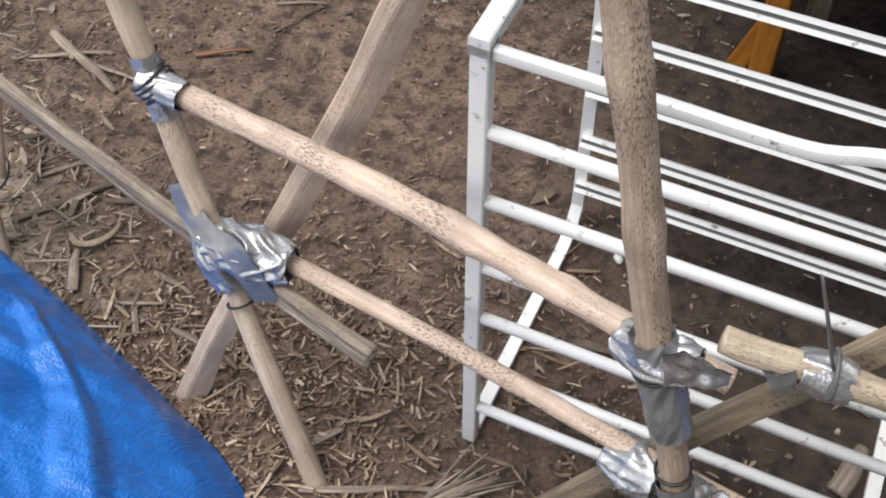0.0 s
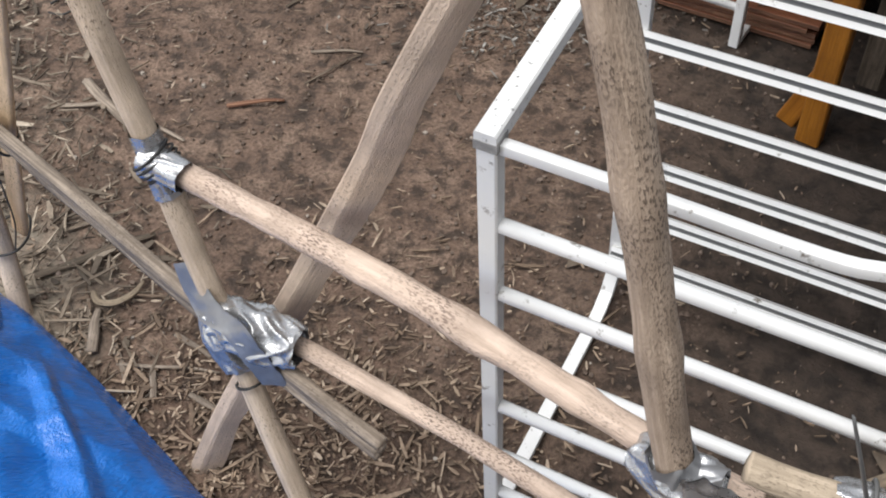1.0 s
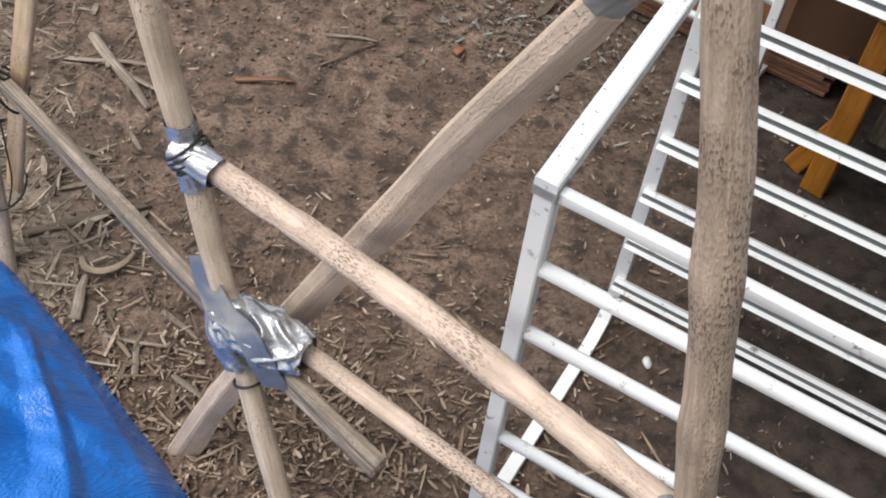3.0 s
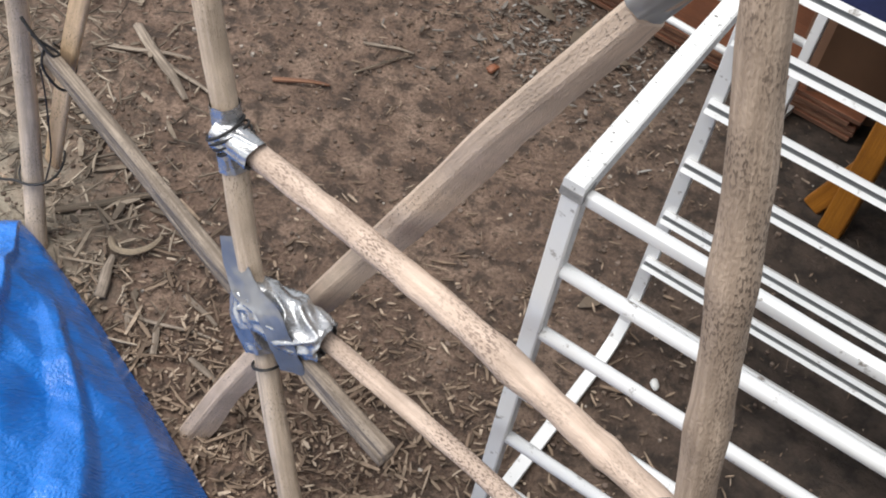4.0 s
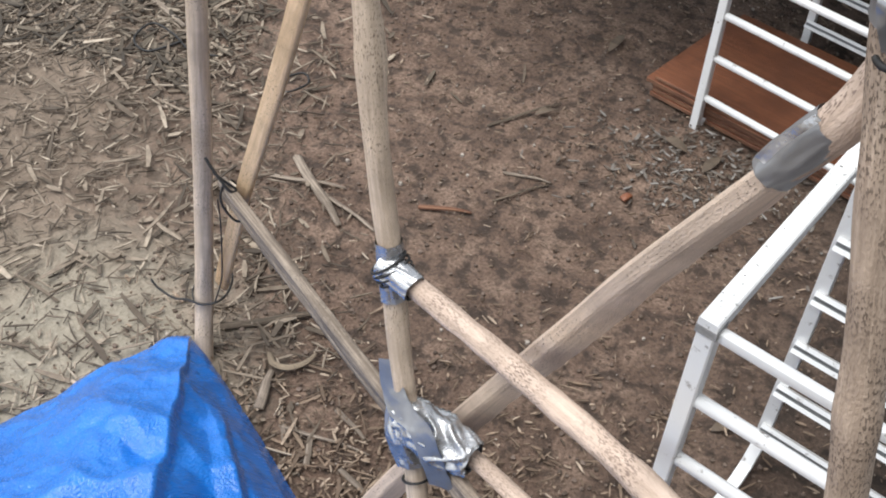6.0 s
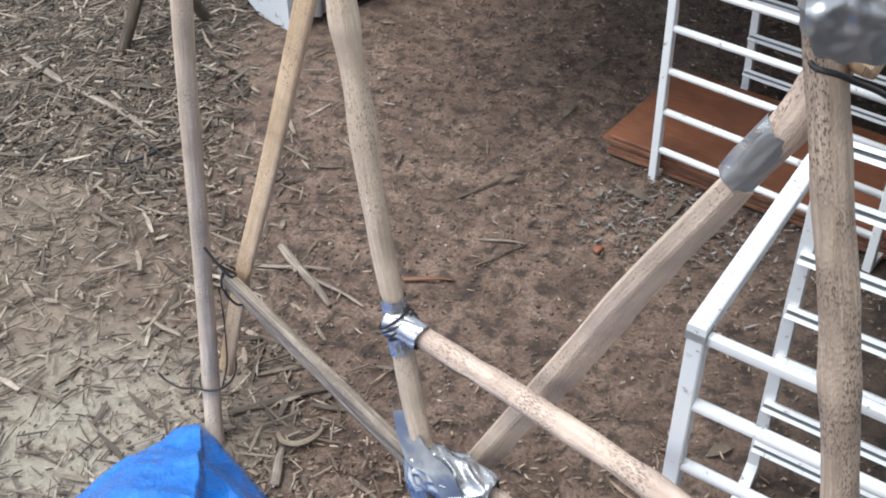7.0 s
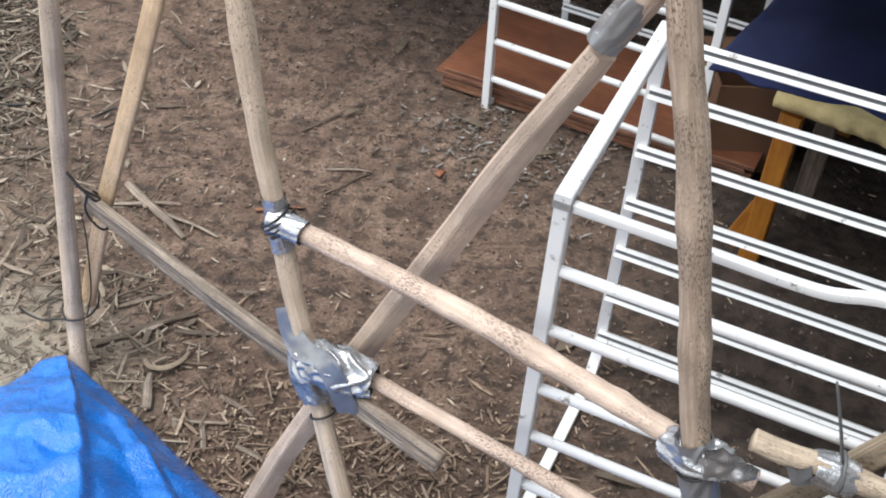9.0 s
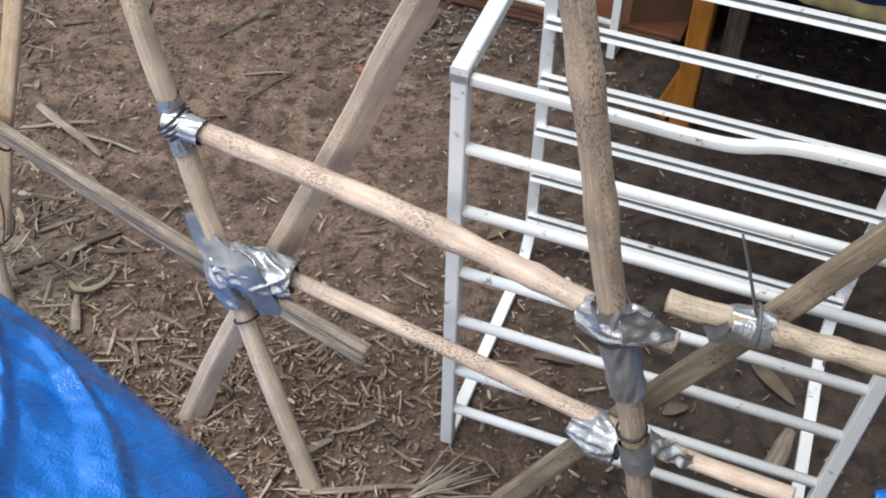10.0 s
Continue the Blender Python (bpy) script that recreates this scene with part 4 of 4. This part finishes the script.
def tarp():
    bm = bmesh.new()
    uvl = bm.loops.layers.uv.verify()
    left = [Vector(p) for p in ((-0.712, 1.502, 0), (-0.755, 1.41, 0), (-0.81, 1.31, 0), (-0.88, 1.18, 0), (-1.06, 0.85, 0), (-1.2, 0.55, 0))]
    right = [Vector(p) for p in ((-0.640, 1.504, 0), (-0.515, 1.424, 0), (-0.40, 1.345, 0), (-0.264, 1.245, 0), (-0.10, 1.10, 0), (0.12, 0.74, 0))]
    nv, nu = 200, 200
    le, ri = spline(left, nv), spline(right, nv)
    k = min(len(le), len(ri))
    tall = [(0, 0.0), (0.04, 0.16), (0.12, 0.26), (0.26, 0.52), (0.50, 0.92), (0.64, 1.0), (0.652, 0.92), (0.73, 0.74), (0.79, 0.77), (0.81, 0.58), (0.92, 0.36), (1, 0.0)]
    calm = [(0, 0.0), (0.04, 0.40), (0.12, 0.62), (0.26, 0.80), (0.50, 0.96), (0.64, 1.0), (0.652, 0.80), (0.73, 0.62), (0.79, 0.50), (0.81, 0.46), (0.92, 0.24), (1, 0.0)]
    g = []
    for i in range(k):
        v = i / (k - 1)
        row = []
        for jx in range(nu + 1):
            u = jx / nu
            p = le[i].lerp(ri[i], u)
            bend = v * 0.05
            uu = min(1.0, max(0.0, u - bend * u * (1 - u) * 4))
            pocket = min(1.0, max(0.0, (v - 0.17) * 7))
            pocket *= 0.6
            prof = steps_between(uu, calm) * (1 - pocket) + steps_between(uu, tall) * pocket
            brk = 0.36 + 0.16 * (u - 0.35)
            h = 0.040 + 0.50 * min(v, brk) + 0.22 * max(0.0, v - brk)
            h *= prof
            # long straight creases
            q = Vector((p.x, p.y, 0))
            fold = 0.0
            for (ax, ay), (bx, by), amp, wid in (((-0.43, 1.12), (-0.66, 0.92), 0.016, 0.045), ((-0.43, 1.12), (-0.38, 0.86), 0.014, 0.05), ((-0.60, 1.17), (-0.43, 1.12), -0.010, 0.03), ((-0.43, 1.12), (-0.50, 1.30), -0.006, 0.05), ((-0.86, 0.98), (-0.55, 1.02), 0.012, 0.05)):
                a, d = Vector((ax, ay, 0)), Vector((bx - ax, by - ay, 0))
                s = max(0.0, min(1.0, (q - a).dot(d) / d.length_squared))
                fold += amp * max(0.0, 1 - (q - a - d * s).length / wid)
            w = q + Vector((noise.noise(q * 5), noise.noise(q * 5 + Vector((4, 2, 0))), 0)) * 0.05
            cr = 0.062 * (0.28 - abs(noise.noise(w * 3.3 + Vector((3, 1, 0))))) + 0.030 * (0.28 - abs(noise.noise(w * 7.5 + Vector((1, 5, 0))))) + 0.006 * (0.3 - abs(noise.noise(q * 23 + Vector((7, 2, 0))))) + 0.0012 * noise.noise(q * 60)
            edge = min(1.0, 6 * min(u, 1 - u) + 0.05) * min(1.0, v * 8 + 0.1)
            row.append(bm.verts.new((p.x, p.y, 0.006 + hill(p.x, p.y) + h + (fold + cr) * edge)))
        g.append(row)
    for i in range(k - 1):
        for jx in range(nu):
            fc = bm.faces.new((g[i][jx], g[i][jx + 1], g[i + 1][jx + 1], g[i + 1][jx]))
            for l in fc.loops:
                l[uvl].uv = (l.vert.co.x + 0.3 * l.vert.co.z, l.vert.co.y + 0.5 * l.vert.co.z)
    t = tagged(bm_object("blue_tarpaulin", bm, M_TARP), "glossy blue woven tarpaulin draped in folds over a heap", "tarpaulin")
    so = t.modifiers.new("thickness", "SOLIDIFY")
    so.thickness = 0.0015


tarp()


# ---- sticks on the ground ----
def twig(x1, y1, x2, y2, r, material, label, name="stick", lift=0.0, seed=0.0, flat=0.7):
    bm = bmesh.new()
    a, b = Vector((x1, y1, hill(x1, y1) + r * 0.5)), Vector((x2, y2, hill(x2, y2) + r * 0.5 + lift))
    side = (b - a).cross(Vector((0, 0, 1))).normalized() * (b - a).length
    tube(bm, [a, a.lerp(b, 0.35) + side * 0.012 + Vector((0, 0, 0.003)), a.lerp(b, 0.7) - side * 0.010 + Vector((0, 0, 0.003)), b], [r, r * 1.05, r * 0.95, r * 0.6], n=8, steps=14, rough=0.3, freq=20, seed=seed, flat=flat)
    return tagged(bm_object(name, bm, material), label, "stick", "sticks lying on the soil")


TWIGS = [
    (-1.905, 2.732, -1.287, 2.45, 0.013, 0), (-1.158, 2.131, -0.958, 2.167, 0.006, 0), (-0.764, 2.096, -0.577, 1.934, 0.012, 0), (-0.680, 2.026, -0.503, 1.955, 0.006, 0),
    (-0.791, 2.017, -0.617, 2.049, 0.006, 0), (-0.656, 1.582, -0.474, 1.708, 0.009, 1), (-0.414, 2.396, -0.282, 2.556, 0.004, 1), (-0.321, 2.256, -0.210, 2.268, 0.005, 0),
    (-1.913, 3.232, -2.060, 3.116, 0.010, 0), (-0.027, 1.123, 0.194, 1.145, 0.007, 0), (-0.440, 1.424, -0.266, 1.435, 0.004, 0), (-0.019, 1.201, 0.021, 1.232, 0.007, 0),
    (-0.650, 1.677, -0.669, 1.793, 0.004, 1), (-0.308, 2.154, -0.211, 2.259, 0.003, 1), (0.768, 1.212, 0.815, 1.289, 0.016, 0), (-0.489, 1.436, -0.512, 1.526, 0.009, 0),
    (-0.415, 1.395, -0.465, 1.475, 0.005, 0), (-0.361, 1.495, -0.288, 1.461, 0.006, 0), (-0.357, 1.370, -0.379, 1.432, 0.006, 0), (-0.298, 1.384, -0.236, 1.356, 0.006, 0),
]
for k, (x1, y1, x2, y2, r, dark) in enumerate(TWIGS):
    twig(x1, y1, x2, y2, r, M_STAKE if dark else M_GREY, "thin dark dry stick lying on the soil" if dark else "pale dry wood strip lying on the soil", seed=k * 1.9, flat=0.55)
# curled chip of wood near the pale pole
bm = bmesh.new()
tube(bm, [(-0.535, 1.560, 0.010), (-0.515, 1.538, 0.014), (-0.485, 1.538, 0.016), (-0.462, 1.562, 0.014), (-0.455, 1.595, 0.010)], [0.004, 0.008, 0.010, 0.008, 0.003], n=8, steps=24, flat=0.4, seed=5)
tagged(bm_object("bark_curl", bm, M_SPLIT), "curled strip of brown bark on the soil", "bark")
# orange chip
twig(-0.447, 2.062, -0.335, 2.095, 0.006, M_PLYEDGE, "orange-brown wood splinter on the soil", name="wood_splinter", seed=77)
twig(-0.045, 2.272, -0.030, 2.292, 0.010, M_PLY, "small reddish wood piece on the soil", name="wood_splinter", seed=79)
wire([(-1.245, 2.37, 0.012), (-1.30, 2.30, 0.010), (-1.36, 2.33, 0.012), (-1.35, 2.40, 0.02), (-1.28, 2.39, 0.012), (-1.20, 2.345, 0.012), (-1.13, 2.36, 0.008)], "black wire loop lying on the mulch", 0.003)
wire([(-0.945, 2.33, 0.012), (-0.90, 2.38, 0.014), (-0.87, 2.35, 0.012), (-0.90, 2.30, 0.010), (-0.94, 2.305, 0.008)], "small black wire ring lying on the soil", 0.003)
# pale stone on the soil under the rack
bm = bmesh.new()
bmesh.ops.create_icosphere(bm, subdivisions=2, radius=0.011)
for v in bm.verts:
    v.co *= 1 + 0.35 * noise.noise(v.co * 90)
    v.co.x *= 0.75
    v.co.z *= 0.7
stone = tagged(bm_object("pebble", bm, M_LABEL), "small pale pebble on dark soil under the rack", "stone")
stone.matrix_world = pose(0.436, 1.618, hill(0.436, 1.618) + 0.004, 0, 0, 15)
# dry straw fan beside the rack
straw = thing("straw_bundle", "fan of dry straw stalks lying by the rack foot", "straw")
rng = random.Random(9)
for k in range(24):
    bm = bmesh.new()
    a = rng.uniform(-0.25, 1.1)
    o = Vector((0.175 + rng.uniform(-0.015, 0.015), 1.115 + rng.uniform(-0.012, 0.012), 0.012 + rng.uniform(0, 0.015)))
    L = rng.uniform(0.06, 0.145)
    e = o + Vector((math.cos(a) * L, math.sin(a) * L, rng.uniform(-0.004, 0.03)))
    tube(bm, [o, lerp(o, e, 0.5) + Vector((0, 0, 0.004)), e], [0.0026, 0.0024, 0.0012], n=5, steps=5, seed=k)
    part("stalk", bm, M_GREY, straw)


def leaf(x, y, turn, length, width, label):
    """A dry leaf: a bent, thin blade."""
    m = pose(x, y, hill(x, y) + 0.006, 0, 0, turn)
    bm = bmesh.new()
    flap(bm, [(m @ Vector((-length / 2, -0.002, 0)), m @ Vector((-length / 2, 0.002, 0))), (m @ Vector((-length * 0.2, -width / 2, 0.006)), m @ Vector((-length * 0.2, width / 2, 0.010))),
              (m @ Vector((length * 0.2, -width / 2, 0.008)), m @ Vector((length * 0.2, width / 2, 0.005))), (m @ Vector((length / 2, -0.002, 0.002)), m @ Vector((length / 2, 0.002, 0.002)))], thick=0.001, wave=0.002, seed=x * 9)
    return tagged(bm_object("dry_leaf", bm, M_LEAF_BIG, smooth=False), label, "leaf", "dry leaves on the soil")


for x, y, turn, length, width in ((0.802, 1.395, -55, 0.11, 0.026), (0.405, 1.425, -12, 0.08, 0.014), (0.79, 1.25, 65, 0.08, 0.024), (0.62, 1.33, 20, 0.05, 0.022), (0.30, 1.75, 40, 0.06, 0.02), (-0.23, 2.86, 80, 0.09, 0.022), (-0.20, 3.13, 60, 0.10, 0.016), (0.20, 2.40, 15, 0.08, 0.025), (0.02, 2.50, -30, 0.07, 0.025), (0.11, 2.47, 70, 0.075, 0.022), (-0.30, 2.50, 40, 0.06, 0.015)):
    leaf(x, y, turn, length, width, "brown dry leaf lying on dark soil")


def tarp_corner():
    bm = bmesh.new()
    uvl = bm.loops.layers.uv.verify()
    n = 40
    g = []
    for jy in range(n + 1):
        row = []
        for ix in range(n + 1):
            u, v = ix / n, jy / n
            x, y = 0.962 + 0.34 * u + 0.03 * math.sin(v * 5), 0.86 + 0.315 * v + 0.02 * math.sin(u * 6)
            z = 0.10 * (1 - (1 - min(u * 1.6, 1)) ** 2) * min(1, (1 - v) * 3.0) + 0.03 * abs(noise.noise(Vector((x * 11, y * 11, 3))))
            row.append(bm.verts.new((x, y, 0.006 + hill(x, y) + z)))
        g.append(row)
    for jy in range(n):
        for ix in range(n):
            fc = bm.faces.new((g[jy][ix], g[jy][ix + 1], g[jy + 1][ix + 1], g[jy + 1][ix]))
            for l in fc.loops:
                l[uvl].uv = (l.vert.co.x, l.vert.co.y + 0.5 * l.vert.co.z)
    t = tagged(bm_object("blue_tarpaulin", bm, M_TARP), "crumpled corner of blue tarpaulin lying on the soil", "tarpaulin")
    so = t.modifiers.new("thickness", "SOLIDIFY")
    so.thickness = 0.0015


tarp_corner()


# ---- loose litter, clods and leaves ----
def scatter(name, label, category, material, count, place, build, seed):
    rng = random.Random(seed)
    verts, faces = [], []
    made = 0
    while made < count:
        got = place(rng)
        if got is None:
            continue
        build(rng, verts, faces, *got)
        made += 1
    me = bpy.data.meshes.new(name)
    me.from_pydata(verts, [], faces)
    me.materials.append(material)
    return tagged(new(name, me), label, category, kind="stuff")


def chip(lo, hi, wide):
    def build(rng, V, F, x, y, size=1.0):
        L, w, t = (lo + (hi - lo) * rng.random() ** 2) * size, rng.uniform(*wide) * size, rng.uniform(0.001, 0.0035)
        a = rng.uniform(0, math.pi)
        c, s = math.cos(a), math.sin(a)
        tilt, z0 = rng.uniform(-0.14, 0.14), hill(x, y) + rng.uniform(0, 0.008)
        bend = rng.uniform(-0.035, 0.035) * L
        b0 = len(V)
        for i, (u, k) in enumerate(((-0.5, 0.6), (0.0, 1.0), (0.5, 0.45))):
            off = bend if i == 1 else 0
            for e in (-1, 1):
                for h in (0, 1):
                    lx, ly = u * L, e * w * k / 2 + off
                    V.append((x + lx * c - ly * s, y + lx * s + ly * c, z0 + abs(tilt) * L * 0.5 + lx * tilt + h * t))
        for i in (0, 4):
            a0 = b0 + i
            F.extend([(a0 + 1, a0 + 5, a0 + 7, a0 + 3), (a0, a0 + 2, a0 + 6, a0 + 4), (a0, a0 + 4, a0 + 5, a0 + 1), (a0 + 2, a0 + 3, a0 + 7, a0 + 6)])
        F.extend([(b0, b0 + 1, b0 + 3, b0 + 2), (b0 + 8, b0 + 10, b0 + 11, b0 + 9)])
    return build


def clod(rng, V, F, x, y, size=1.0):
    r = (0.0012 + 0.0042 * rng.random() ** 3) * size
    z = hill(x, y) + r * 0.1
    b0 = len(V)
    V.append((x, y, z + r * rng.uniform(0.35, 0.7)))
    for i in range(6):
        th = i * math.pi / 3 + rng.uniform(-0.3, 0.3)
        q = r * rng.uniform(0.7, 1.3)
        V.append((x + math.cos(th) * q, y + math.sin(th) * q, z + r * rng.uniform(0.0, 0.4)))
    for i in range(6):
        th = i * math.pi / 3
        V.append((x + math.cos(th) * r, y + math.sin(th) * r, z - r))
    for i in range(6):
        k = (i + 1) % 6
        F.append((b0, b0 + 1 + i, b0 + 1 + k))
        F.append((b0 + 1 + i, b0 + 7 + i, b0 + 7 + k, b0 + 1 + k))


def clear(x, y):
    """Whether loose litter may lie here: not under the tarpaulin's heap or in the appliance."""
    if y < 1.5 and x < -0.16 and (y + 0.71 * (x + 0.654) < 1.47) and y > 1.545 + (x + 0.69) * 1.75 - 9:
        if x > -0.69 - (1.545 - y) * 0.52:
            return False
    return True


def near_left(rng):
    x, y = rng.uniform(-2.4, -0.35), rng.uniform(1.0, 4.2)
    d = noise.noise(Vector((x * 1.6, y * 1.6, 5)))
    over = x + 0.62 + 0.5 * (y - 1.5) + 0.3 * d
    if rng.random() > math.exp(-max(0.0, over) * 6.5) * (0.75 + 0.5 * d):
        return None
    return (x, y) if clear(x, y) else None


def far_left(rng):
    x, y = rng.uniform(-2.4, -1.0), rng.uniform(2.2, 4.3)
    if x + 0.30 * (y - 2.2) > -1.05 + 0.5 * noise.noise(Vector((x * 2, y * 2, 3))):
        return None
    return (x, y)


def foot_area(rng):
    x, y = rng.gauss(-0.15, 0.26), rng.gauss(1.30, 0.19)
    return (x, y) if clear(x, y) and y > 0.95 else None


def middle(rng):
    x, y = rng.uniform(-0.9, 1.3), rng.uniform(0.95, 4.4)
    if x > 0.35 and rng.random() < min(0.85, (x - 0.35) * 2.2):
        return None
    return (x, y) if clear(x, y) else None


def rackside(rng):
    x, y = rng.gauss(0.10, 0.16), rng.gauss(2.43, 0.10)
    return (x, y)


scatter("mulch", "shredded bark and wood mulch on dry soil", "mulch", M_MULCH, 15000, near_left, chip(0.005, 0.065, (0.001, 0.0046)), 11)
scatter("bark_strips", "broad dry bark strips lying among mulch", "mulch", M_MULCH, 1500, near_left, chip(0.02, 0.12, (0.004, 0.014)), 21)
scatter("dark_mulch", "dark damp bark mulch beside the trestle", "mulch", M_DARKMULCH, 4200, far_left, chip(0.015, 0.09, (0.004, 0.014)), 31)
scatter("wood_chips", "pale wood chips and splinters scattered on soil", "wood chips", M_CHIPS, 3000, foot_area, chip(0.004, 0.026, (0.001, 0.006)), 12)
scatter("wood_splinters", "longer pale wood splinters scattered on soil", "wood chips", M_CHIPS, 300, foot_area, chip(0.014, 0.075, (0.002, 0.008)), 22)
scatter("splinters", "small dry splinters trodden into the soil", "splinters", M_CHIPS, 6500, middle, chip(0.002, 0.024, (0.0008, 0.0035)), 13)
scatter("clods", "crumbs and clods of soil with small pale pebbles", "soil", M_CLOD, 9000, middle, clod, 14)
scatter("dry_leaves", "dry curled leaves beside the plywood stack", "leaves", M_LEAF, 620, rackside, chip(0.004, 0.028, (0.002, 0.008)), 15)
